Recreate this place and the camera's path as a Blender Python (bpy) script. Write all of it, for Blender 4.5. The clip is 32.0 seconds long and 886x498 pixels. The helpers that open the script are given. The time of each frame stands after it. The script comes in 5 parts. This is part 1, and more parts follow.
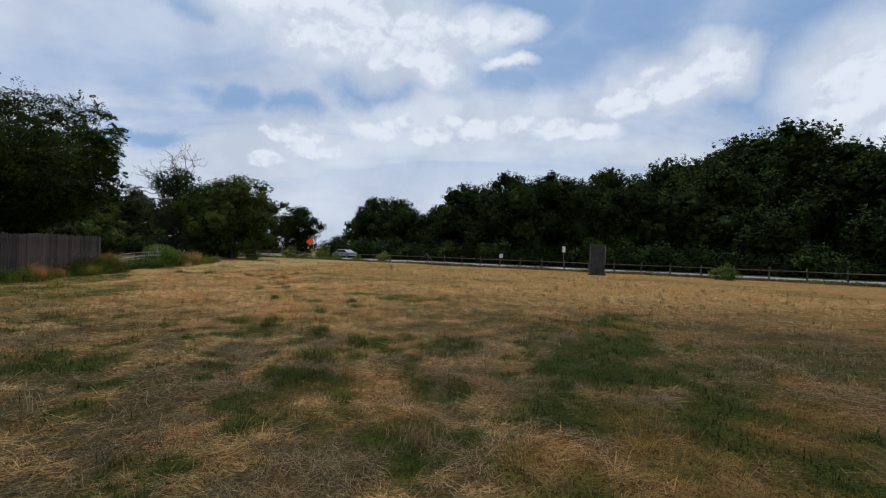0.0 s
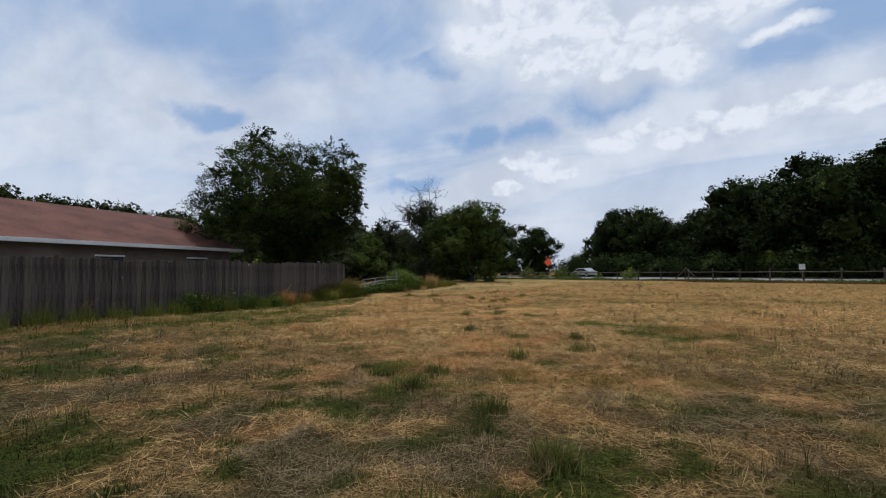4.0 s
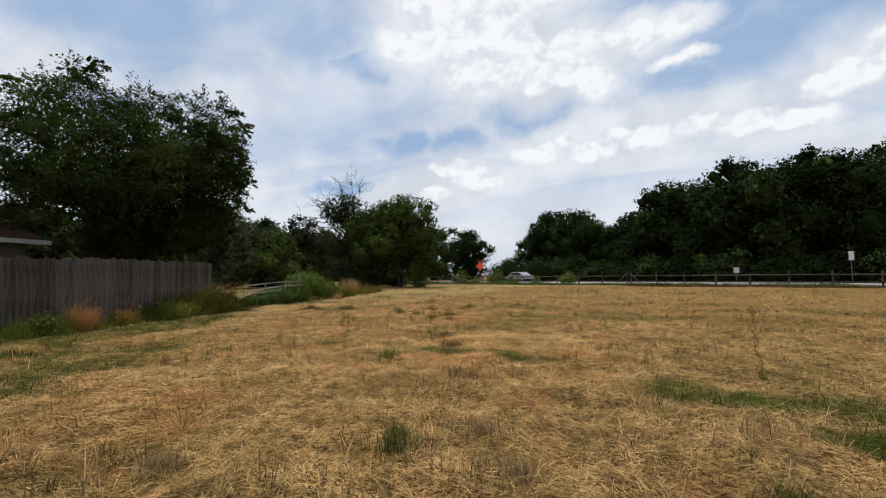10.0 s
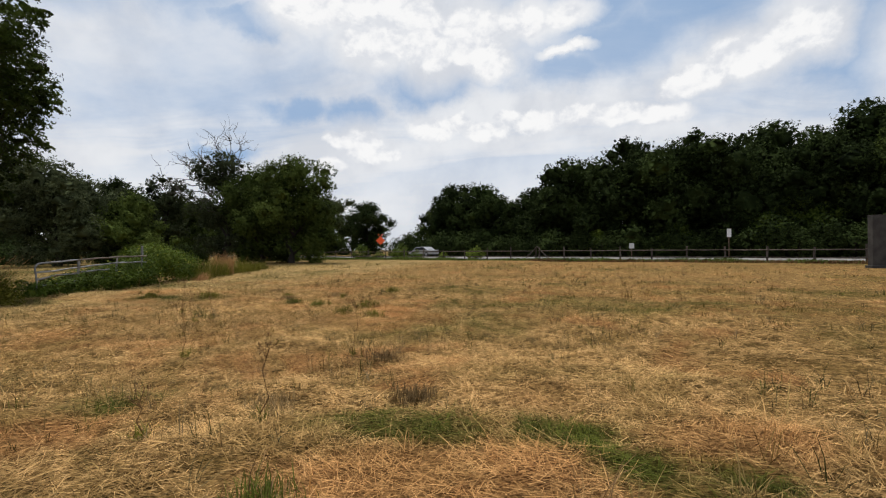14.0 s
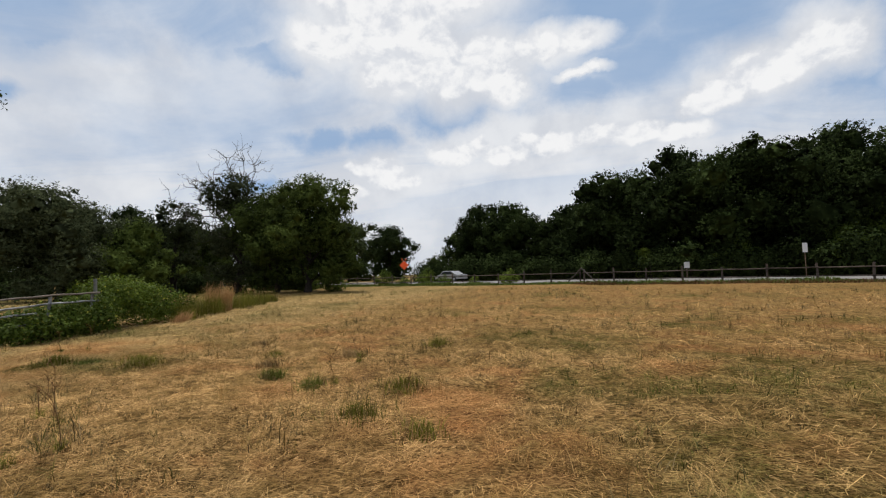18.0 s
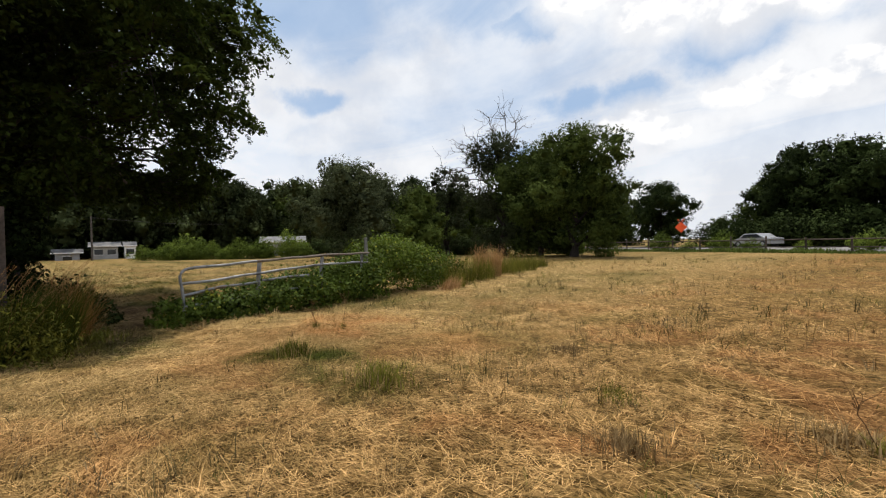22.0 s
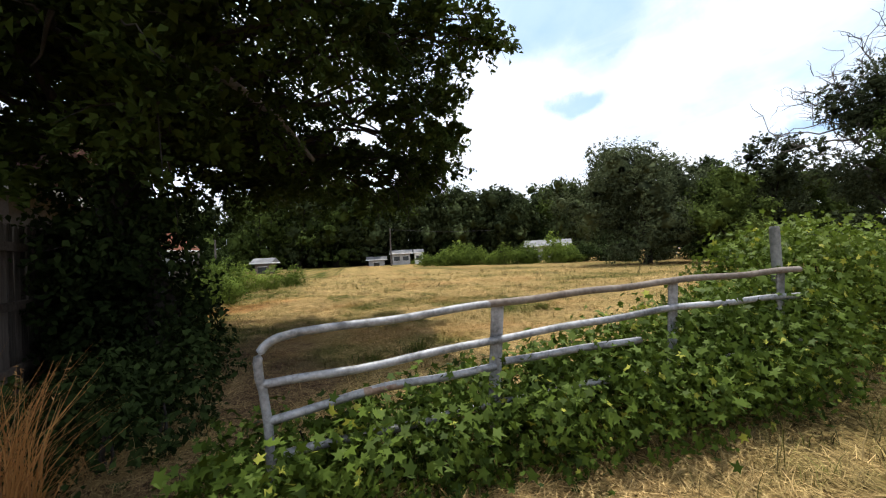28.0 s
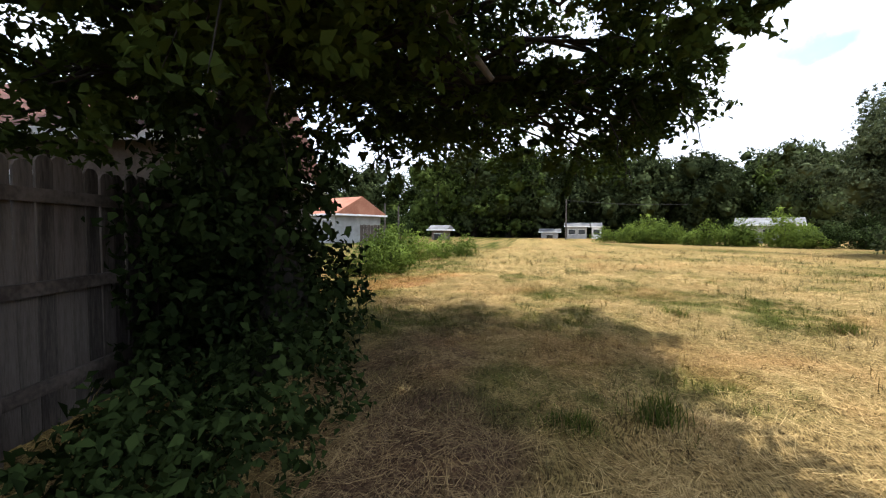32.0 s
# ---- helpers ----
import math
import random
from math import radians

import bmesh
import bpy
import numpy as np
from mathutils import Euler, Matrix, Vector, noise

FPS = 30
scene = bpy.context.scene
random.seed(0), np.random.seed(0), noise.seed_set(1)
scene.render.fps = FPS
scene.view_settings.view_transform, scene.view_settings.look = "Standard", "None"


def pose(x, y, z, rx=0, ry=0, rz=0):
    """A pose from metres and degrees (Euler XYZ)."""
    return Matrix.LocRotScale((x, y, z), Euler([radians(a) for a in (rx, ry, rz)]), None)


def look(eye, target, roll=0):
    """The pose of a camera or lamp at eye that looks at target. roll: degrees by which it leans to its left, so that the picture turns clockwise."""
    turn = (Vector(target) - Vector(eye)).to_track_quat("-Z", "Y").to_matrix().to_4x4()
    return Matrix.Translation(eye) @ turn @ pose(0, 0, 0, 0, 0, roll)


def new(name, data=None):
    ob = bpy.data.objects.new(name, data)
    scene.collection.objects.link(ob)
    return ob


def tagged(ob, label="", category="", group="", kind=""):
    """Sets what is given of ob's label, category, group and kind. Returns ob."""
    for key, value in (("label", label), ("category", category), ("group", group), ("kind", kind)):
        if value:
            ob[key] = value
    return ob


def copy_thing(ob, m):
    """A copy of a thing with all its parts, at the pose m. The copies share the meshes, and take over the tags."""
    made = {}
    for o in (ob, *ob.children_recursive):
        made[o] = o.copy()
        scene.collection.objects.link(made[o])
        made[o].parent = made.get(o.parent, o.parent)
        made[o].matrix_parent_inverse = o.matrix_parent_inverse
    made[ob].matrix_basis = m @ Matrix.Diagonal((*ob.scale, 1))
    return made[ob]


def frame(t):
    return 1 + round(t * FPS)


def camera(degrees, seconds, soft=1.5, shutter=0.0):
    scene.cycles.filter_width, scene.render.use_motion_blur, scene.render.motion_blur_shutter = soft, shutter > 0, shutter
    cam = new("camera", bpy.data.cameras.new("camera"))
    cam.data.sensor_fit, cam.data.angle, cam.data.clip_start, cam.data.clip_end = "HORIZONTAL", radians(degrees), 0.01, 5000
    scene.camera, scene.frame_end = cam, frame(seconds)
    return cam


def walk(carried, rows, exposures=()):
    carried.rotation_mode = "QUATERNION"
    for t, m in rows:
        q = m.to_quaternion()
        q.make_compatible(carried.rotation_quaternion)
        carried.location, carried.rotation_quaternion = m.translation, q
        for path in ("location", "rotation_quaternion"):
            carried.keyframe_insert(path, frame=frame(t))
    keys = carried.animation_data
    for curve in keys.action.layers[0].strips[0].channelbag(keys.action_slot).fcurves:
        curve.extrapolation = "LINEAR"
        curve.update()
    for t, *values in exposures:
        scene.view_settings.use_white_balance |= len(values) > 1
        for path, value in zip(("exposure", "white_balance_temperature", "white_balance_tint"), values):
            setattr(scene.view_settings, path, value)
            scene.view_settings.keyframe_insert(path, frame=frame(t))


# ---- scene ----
cam = camera(90.3, 32.0, 1.2)
PATH = [
    (0, (0.268, 0.858, 1.616), (0.12, 2.853, 1.633), 1.9),
    (0.5, (0.267, 1.523, 1.546), (-0.069, 3.493, 1.62), 0.5),
    (1, (0.293, 2.044, 1.524), (-0.373, 3.929, 1.536), 0.7),
    (1.5, (0.173, 2.543, 1.571), (-0.632, 4.374, 1.571), 1.7),
    (2, (-0.014, 3.063, 1.58), (-1.029, 4.786, 1.631), -0.9),
    (2.5, (-0.239, 3.651, 1.528), (-1.314, 5.337, 1.582), -0.8),
    (4.5, (-0.617, 5.789, 1.38), (-1.768, 7.422, 1.489), -0.7),
    (5, (-0.807, 6.381, 1.385), (-1.891, 8.06, 1.436), -0.7),
    (5.5, (-1.04, 6.901, 1.377), (-2.111, 8.59, 1.391), -0.8),
    (6, (-1.357, 7.404, 1.394), (-2.361, 9.134, 1.421), -0.4),
    (6.5, (-1.652, 7.963, 1.339), (-2.603, 9.723, 1.325), -1.5),
    (7, (-1.987, 8.416, 1.342), (-2.863, 10.212, 1.256), -0.8),
    (7.5, (-2.316, 8.943, 1.321), (-3.192, 10.734, 1.164), -0.6),
    (8, (-2.655, 9.318, 1.314), (-3.551, 11.1, 1.162), -0.3),
    (8.5, (-2.994, 9.769, 1.29), (-3.817, 11.586, 1.153), -0.4),
    (9, (-3.336, 10.107, 1.284), (-4.149, 11.932, 1.184), 1.0),
    (9.5, (-3.651, 10.476, 1.286), (-4.407, 12.327, 1.29), 0.8),
    (10, (-3.974, 10.945, 1.277), (-4.837, 12.745, 1.396), -0.7),
    (10.5, (-4.279, 11.4, 1.245), (-5.009, 13.26, 1.328), -0.3),
    (11, (-4.673, 11.945, 1.234), (-5.359, 13.823, 1.275), -0.1),
    (11.5, (-4.993, 12.336, 1.26), (-5.571, 14.251, 1.244), 0.3),
    (12, (-5.345, 12.872, 1.22), (-5.814, 14.814, 1.134), -0.3),
    (12.5, (-5.66, 13.337, 1.221), (-6.027, 15.298, 1.093), 0.1),
    (13, (-5.918, 13.834, 1.221), (-6.274, 15.801, 1.182), -0.3),
    (13.5, (-6.169, 14.331, 1.232), (-6.616, 16.28, 1.217), 0.0),
    (14, (-6.355, 14.821, 1.212), (-6.778, 16.776, 1.214), -0.5),
    (14.5, (-6.53, 15.352, 1.234), (-6.982, 17.3, 1.248), -0.8),
    (15, (-6.672, 15.913, 1.208), (-7.045, 17.877, 1.183), -0.9),
    (15.5, (-6.773, 16.421, 1.244), (-7.045, 18.402, 1.232), -2.0),
    (17.5, (-7.896, 18.686, 1.278), (-8.046, 20.679, 1.355), -2.6),
    (18, (-8.219, 19.051, 1.305), (-8.735, 20.98, 1.416), -1.7),
    (18.5, (-8.547, 19.525, 1.286), (-9.072, 21.453, 1.361), -1.1),
    (19, (-8.943, 20.059, 1.281), (-9.575, 21.955, 1.379), -0.7),
    (19.5, (-9.327, 20.476, 1.271), (-10.052, 22.339, 1.351), -0.4),
    (20, (-9.743, 20.906, 1.263), (-10.712, 22.65, 1.404), -1.3),
    (20.5, (-10.156, 21.213, 1.249), (-11.314, 22.841, 1.338), -0.6),
    (21, (-10.541, 21.612, 1.193), (-11.806, 23.161, 1.235), -1.2),
    (21.5, (-10.988, 21.964, 1.209), (-12.372, 23.408, 1.205), -0.3),
    (22, (-11.354, 22.293, 1.235), (-12.821, 23.653, 1.213), -1.3),
    (22.5, (-11.811, 22.644, 1.233), (-13.447, 23.795, 1.245), -1.7),
    (23, (-12.177, 22.915, 1.259), (-13.93, 23.878, 1.275), -1.3),
    (23.5, (-12.52, 23.201, 1.274), (-14.327, 24.052, 1.38), -2.7),
    (24, (-12.985, 23.419, 1.262), (-14.872, 24.062, 1.423), -2.7),
    (24.5, (-13.405, 23.618, 1.25), (-15.277, 24.311, 1.367), -5.4),
    (26.5, (-15.67, 24.264, 1.312), (-17.604, 24.76, 1.419), -1.7),
    (27, (-16.191, 24.459, 1.315), (-18.157, 24.811, 1.427), -2.5),
    (27.5, (-16.68, 24.55, 1.308), (-18.647, 24.905, 1.371), -2.3),
    (28, (-17.071, 24.597, 1.307), (-19.043, 24.932, 1.339), -2.6),
    (28.5, (-17.523, 24.76, 1.347), (-19.493, 25.09, 1.443), 0.0),
    (29, (-17.899, 24.789, 1.353), (-19.847, 25.239, 1.409), 0.7),
    (29.5, (-18.205, 24.75, 1.393), (-20.134, 25.276, 1.438), -0.1),
    (30, (-18.665, 24.702, 1.372), (-20.631, 25.064, 1.417), 2.1),
    (30.5, (-18.973, 24.594, 1.396), (-20.965, 24.768, 1.435), 4.1),
    (31, (-19.298, 24.538, 1.38), (-21.294, 24.414, 1.38), 1.6),
    (31.5, (-19.477, 24.416, 1.37), (-21.455, 24.13, 1.301), 0.7),
    (32, (-19.507, 24.326, 1.383), (-21.459, 23.898, 1.299), 0.2),
]
walk(cam, [(t, look(eye, target, roll)) for t, eye, target, roll in PATH],
     exposures=((0.0, -0.68, 5800, 10), (2.5, -0.66, 5850, 10), (6.0, -0.58, 5850, 10), (8.5, -0.32, 6350, 10), (11.0, -0.52, 6250, 10), (13.0, -0.46, 6450, 10), (15.0, -0.45, 6500, 10), (19.0, -0.52, 6450, 10),
               (22.0, -0.22, 6600, 10), (24.0, 0.12, 6500, 10), (28.5, 0.40, 6200, 10), (30.5, 0.38, 6000, 10), (31.2, 0.48, 6000, 10), (32.0, 0.84, 6050, 10)))

# ---- world, sun ----
SUN_AZ = Vector((-0.78, 0.62, 0)).normalized()
SUN_EL = radians(72)
sun_way = Vector((SUN_AZ.x * math.cos(SUN_EL), SUN_AZ.y * math.cos(SUN_EL), math.sin(SUN_EL)))


class Nodes:
    """Short way to write a node tree."""

    def __init__(self, tree):
        self.tree = tree
        tree.nodes.clear()

    def add(self, kind, inputs=None, **props):
        n = self.tree.nodes.new(kind)
        for key, value in props.items():
            setattr(n, key, value)
        for key, value in (inputs or {}).items():
            if isinstance(value, bpy.types.NodeSocket):
                self.tree.links.new(value, n.inputs[key])
            else:
                n.inputs[key].default_value = value
        return n

    def math(self, op, a, b=0.0, clamp=False):
        return self.add("ShaderNodeMath", {0: a, 1: b}, operation=op, use_clamp=clamp).outputs[0]

    def vmath(self, op, a, b=(0, 0, 0)):
        return self.add("ShaderNodeVectorMath", {0: a, 1: b}, operation=op)

    def mix(self, f, a, b):
        n = self.add("ShaderNodeMix", {0: f}, data_type="RGBA")
        for i, v in ((6, a), (7, b)):
            if isinstance(v, bpy.types.NodeSocket):
                self.tree.links.new(v, n.inputs[i])
            else:
                n.inputs[i].default_value = (*v, 1.0) if len(v) == 3 else v
        return n.outputs[2]

    def ramp(self, f, a, b, lo=0.0, hi=1.0):
        return self.add("ShaderNodeMapRange", {0: f, 1: a, 2: b, 3: lo, 4: hi}, interpolation_type="SMOOTHSTEP").outputs[0]

    def noise(self, vec, scale, detail=4.0, rough=0.55, distort=0.0):
        return self.add("ShaderNodeTexNoise", {"Vector": vec, "Scale": scale, "Detail": detail, "Roughness": rough, "Distortion": distort}).outputs[0]


def azel(az, el):
    """A direction from degrees to the left of +y and degrees up."""
    a, e = radians(az), radians(el)
    return (-math.sin(a) * math.cos(e), math.cos(a) * math.cos(e), math.sin(e))


world = bpy.data.worlds.new("world")
scene.world = world
world.use_nodes = True
W = Nodes(world.node_tree)
sky = W.add("ShaderNodeTexSky", sky_type="NISHITA", sun_disc=False, sun_elevation=SUN_EL,
            sun_rotation=math.atan2(SUN_AZ.x, SUN_AZ.y), altitude=1400.0, air_density=1.0, dust_density=0.6, ozone_density=1.0)
way = W.add("ShaderNodeTexCoord").outputs["Generated"]
split = W.add("ShaderNodeSeparateXYZ", {0: way})
up = W.math("MAXIMUM", split.outputs[2], 0.02)
flat = W.add("ShaderNodeCombineXYZ", {0: W.math("DIVIDE", split.outputs[0], W.math("ADD", up, 0.12)),
                                      1: W.math("DIVIDE", split.outputs[1], W.math("ADD", up, 0.12))}).outputs[0]
warp = W.vmath("SUBTRACT", W.add("ShaderNodeTexNoise", {"Vector": flat, "Scale": 0.5, "Detail": 3.0}).outputs["Color"], (0.5, 0.5, 0.5)).outputs[0]
drawn = W.vmath("ADD", flat, W.vmath("MULTIPLY", warp, (1.1, 1.1, 0.0)).outputs[0]).outputs[0]
streak = W.add("ShaderNodeMapping", {"Vector": drawn, "Rotation": (0, 0, radians(-32)), "Scale": (0.36, 1.25, 1.0)}).outputs[0]
veil = W.math("ADD", W.math("MULTIPLY", W.noise(streak, 1.0, 7.0, 0.56, 0.5), 0.6), W.math("MULTIPLY", W.noise(flat, 0.8, 6.0, 0.55), 0.4))
veil = W.ramp(veil, 0.34, 0.56, 0.34, 0.96)
low = W.ramp(split.outputs[2], 0.46, 0.06)
veil = W.math("MAXIMUM", veil, W.math("MULTIPLY", low, 0.93))
# the sky by degrees left of +y and degrees up, its edges curled
bearing = W.math("MULTIPLY", W.math("ARCTAN2", W.math("MULTIPLY", split.outputs[0], -1.0), split.outputs[1]), 57.296)
rise = W.math("MULTIPLY", W.math("ARCSINE", split.outputs[2]), 57.296)
dome = W.add("ShaderNodeCombineXYZ", {0: bearing, 1: rise}).outputs[0]


def curled(scale, detail, rough, size):
    c = W.add("ShaderNodeTexNoise", {"Vector": way, "Scale": scale, "Detail": detail, "Roughness": rough}).outputs["Color"]
    return W.vmath("ADD", dome, W.vmath("MULTIPLY", W.vmath("SUBTRACT", c, (0.5, 0.5, 0.5)).outputs[0], size).outputs[0]).outputs[0]


def nearest(at, rows):
    """1 at the heart of the nearest oval (bearing, rise, half width, half height), 0 at its rim."""
    best = None
    for a, e, ra, re in rows:
        v = W.add("ShaderNodeVectorMath", {0: at, 1: (1 / ra, 1 / re, 0), 2: (-a / ra, -e / re, 0)}, operation="MULTIPLY_ADD").outputs[0]
        d = W.vmath("LENGTH", v).outputs["Value"]
        best = d if best is None else W.math("MINIMUM", best, d)
    return W.math("SUBTRACT", 1.0, best)


BLUE_GAPS = ((13, 19.2, 5, 1.6), (23.5, 16.6, 4, 1.4), (31, 16.8, 4, 1.4), (-1.5, 20.6, 6, 2.4), (-10.5, 23, 8, 4), (-32, 17, 5, 3), (-35, 25, 7, 5), (58, 27, 9, 5), (45, 29.5, 8, 4),
             (35.5, 26, 4, 1.5), (39.5, 11.5, 3.5, 0.9), (66, 29, 8, 5), (-7, 30, 9, 4), (64, 17.5, 4, 1.2), (56, 23.8, 4, 1.8), (76, 31, 8, 5), (-20, 27, 7, 4))
gaps = W.ramp(nearest(curled(3.5, 8.0, 0.6, (24.0, 13.0, 0.0)), BLUE_GAPS), -0.75, 0.5)
gaps = W.math("MULTIPLY", gaps, W.ramp(W.noise(streak, 1.6, 7.0, 0.6), 0.24, 0.52, 0.35, 1.0))
veil = W.math("MULTIPLY", veil, W.math("SUBTRACT", 1.0, W.math("MULTIPLY", gaps, 0.72)))
# cumulus: the tall heads, the arm that runs out from them, and the low band
TALL_HEADS = ((24, 29.5, 4.5, 3.2), (17.5, 29.2, 4, 3.2), (29.5, 28, 3.2, 2.2), (21, 24.8, 4.2, 2.2), (13.5, 24.2, 3.3, 2.6), (9, 25.6, 4.6, 2.8), (5.8, 22.4, 2.2, 1.5), (16, 27, 4, 3), (1.2, 26.8, 3.2, 1.4),
              (-3.4, 27, 2.6, 1.0), (-3.5, 23.5, 2.2, 0.45), (26, 34, 6, 3.5), (14, 34, 6, 3.5))
CLOUD_ARM = ((-16, 17.8, 2, 1.0), (-18.4, 18.9, 2.5, 1.6), (-20.8, 19.9, 2.4, 1.8), (-23.4, 19.5, 2.8, 1.8), (-26.6, 20.9, 2.4, 1.9), (-28.4, 20.4, 2, 1.6), (-39.5, 16.5, 4, 3.5), (-41, 13, 5, 3))
LOW_BAND = ((22.2, 13.3, 2.8, 1.9), (19.8, 11.9, 2.2, 1.0), (24.8, 13.4, 1.8, 1.1), (27.5, 10.5, 2.4, 0.8), (13.2, 15.2, 2.8, 1.4), (10.5, 15.8, 2.2, 1.3), (6.5, 14.8, 2.8, 1.3), (3.9, 16.3, 1.8, 1.0),
            (0.3, 15.8, 3.2, 1.3), (-4.5, 16.0, 3, 1.2), (-9, 15.9, 3.2, 1.1), (-13.5, 15.2, 3, 1.0))
puff = W.noise(W.vmath("MULTIPLY", way, (1.0, 1.0, 1.3)).outputs[0], 16.0, 8.0, 0.58, 0.2)
puff_above = W.noise(W.vmath("MULTIPLY", W.vmath("ADD", way, (-0.006, 0.006, 0.016)).outputs[0], (1.0, 1.0, 1.3)).outputs[0], 16.0, 8.0, 0.58, 0.2)
heads = nearest(curled(11.0, 8.0, 0.62, (5.0, 3.4, 0.0)), TALL_HEADS + CLOUD_ARM + LOW_BAND)
shape = W.math("ADD", heads, W.math("MULTIPLY", W.math("SUBTRACT", puff, 0.44), 1.25))
cumulus = W.math("MULTIPLY", W.ramp(shape, -0.16, 0.28), W.ramp(heads, -0.9, 0.1))
veil = W.math("MAXIMUM", veil, W.ramp(heads, -1.9, 0.0, 0.0, 0.96))
blue = W.mix(0.7, sky.outputs[0], (3.4, 5.9, 9.6))
shade = W.noise(way, 5.0, 6.0, 0.6)
grey = W.mix(W.ramp(shade, 0.35, 0.62), (8.9, 9.2, 9.8), (11.0, 11.15, 11.4))
relief = W.math("ADD", W.math("SUBTRACT", puff, puff_above), W.math("MULTIPLY", W.math("SUBTRACT", heads, 0.3), 0.10))
white = W.mix(W.ramp(relief, -0.16, 0.09), (9.5, 9.8, 10.4), (12.3, 12.3, 12.3))
tone = W.mix(veil, blue, grey)
tone = W.mix(cumulus, tone, white)
back = W.add("ShaderNodeBackground", {"Color": tone, "Strength": 0.104})
W.add("ShaderNodeOutputWorld", {"Surface": back.outputs[0]})

sun_data = bpy.data.lights.new("sun", "SUN")
sun_data.energy, sun_data.angle, sun_data.color = 4.8, radians(0.6), (1.0, 0.94, 0.84)
sun = new("sun", sun_data)
sun.matrix_world = look((0, 0, 60), Vector((0, 0, 60)) - sun_way)

# ---- materials ----


def base_nodes(name):
    m = bpy.data.materials.new(name)
    m.use_nodes = True
    return m, Nodes(m.node_tree)


def finish(N, colour, rough=0.8, bump=None, strength=0.3, metal=0.0, distance=0.02, spec=0.3, through_light=0.0):
    ins = {"Roughness": rough, "Metallic": metal, "Specular IOR Level": spec}
    b = N.add("ShaderNodeBsdfPrincipled", ins)
    if isinstance(colour, bpy.types.NodeSocket):
        N.tree.links.new(colour, b.inputs["Base Color"])
    else:
        b.inputs["Base Color"].default_value = (*colour, 1)
    if bump is not None:
        N.tree.links.new(N.add("ShaderNodeBump", {"Strength": strength, "Distance": distance, "Height": bump}).outputs[0], b.inputs["Normal"])
    out = b.outputs[0]
    if through_light:
        t = N.add("ShaderNodeBsdfTranslucent")
        if isinstance(colour, bpy.types.NodeSocket):
            N.tree.links.new(colour, t.inputs[0])
        out = N.add("ShaderNodeMixShader", {0: through_light, 1: out, 2: t.outputs[0]}).outputs[0]
    N.add("ShaderNodeOutputMaterial", {"Surface": out})


def coarse(name, dark, light, scale=3.0, fine=40.0, rough=0.85, bump=0.3, metal=0.0, spec=0.3, random_tint=0.0, stretch=(1, 1, 1)):
    """A worn surface: two scales of noise between two colours, with relief."""
    m, N = base_nodes(name)
    vec = N.add("ShaderNodeTexCoord").outputs["Object"]
    vec = N.vmath("MULTIPLY", vec, stretch).outputs[0]
    big, small = N.noise(vec, scale, 4.0), N.noise(vec, fine, 5.0, 0.65)
    f = N.math("ADD", N.math("MULTIPLY", big, 0.6), N.math("MULTIPLY", small, 0.4))
    f = N.ramp(f, 0.33, 0.67)
    if random_tint:
        r = N.add("ShaderNodeObjectInfo").outputs["Random"]
        f = N.math("ADD", f, N.math("MULTIPLY", N.math("SUBTRACT", r, 0.5), random_tint), clamp=True)
    finish(N, N.mix(f, dark, light), rough, small, bump, metal, 0.01, spec)
    return m


def leafy(name, dark, light, glow=0.3, yellow=None, rough=0.6, vary=0.6, sheen=0.03):
    """Leaves: each one its own tint."""
    m, N = base_nodes(name)
    r = N.add("ShaderNodeNewGeometry").outputs["Random Per Island"]
    pos = N.add("ShaderNodeNewGeometry").outputs["Position"]
    big = N.noise(pos, 0.5, 3.0)
    f = N.math("ADD", N.math("MULTIPLY", r, vary), N.math("MULTIPLY", N.ramp(big, 0.35, 0.65), 1.0 - vary))
    own = N.add("ShaderNodeObjectInfo").outputs["Random"]
    f = N.math("MULTIPLY", f, N.ramp(own, 0.0, 1.0, 0.65, 1.45))
    c = N.mix(f, dark, light)
    if yellow:
        c = N.mix(N.ramp(r, 0.965, 0.975), c, yellow)
    finish(N, c, rough, through_light=glow, spec=sheen)
    return m


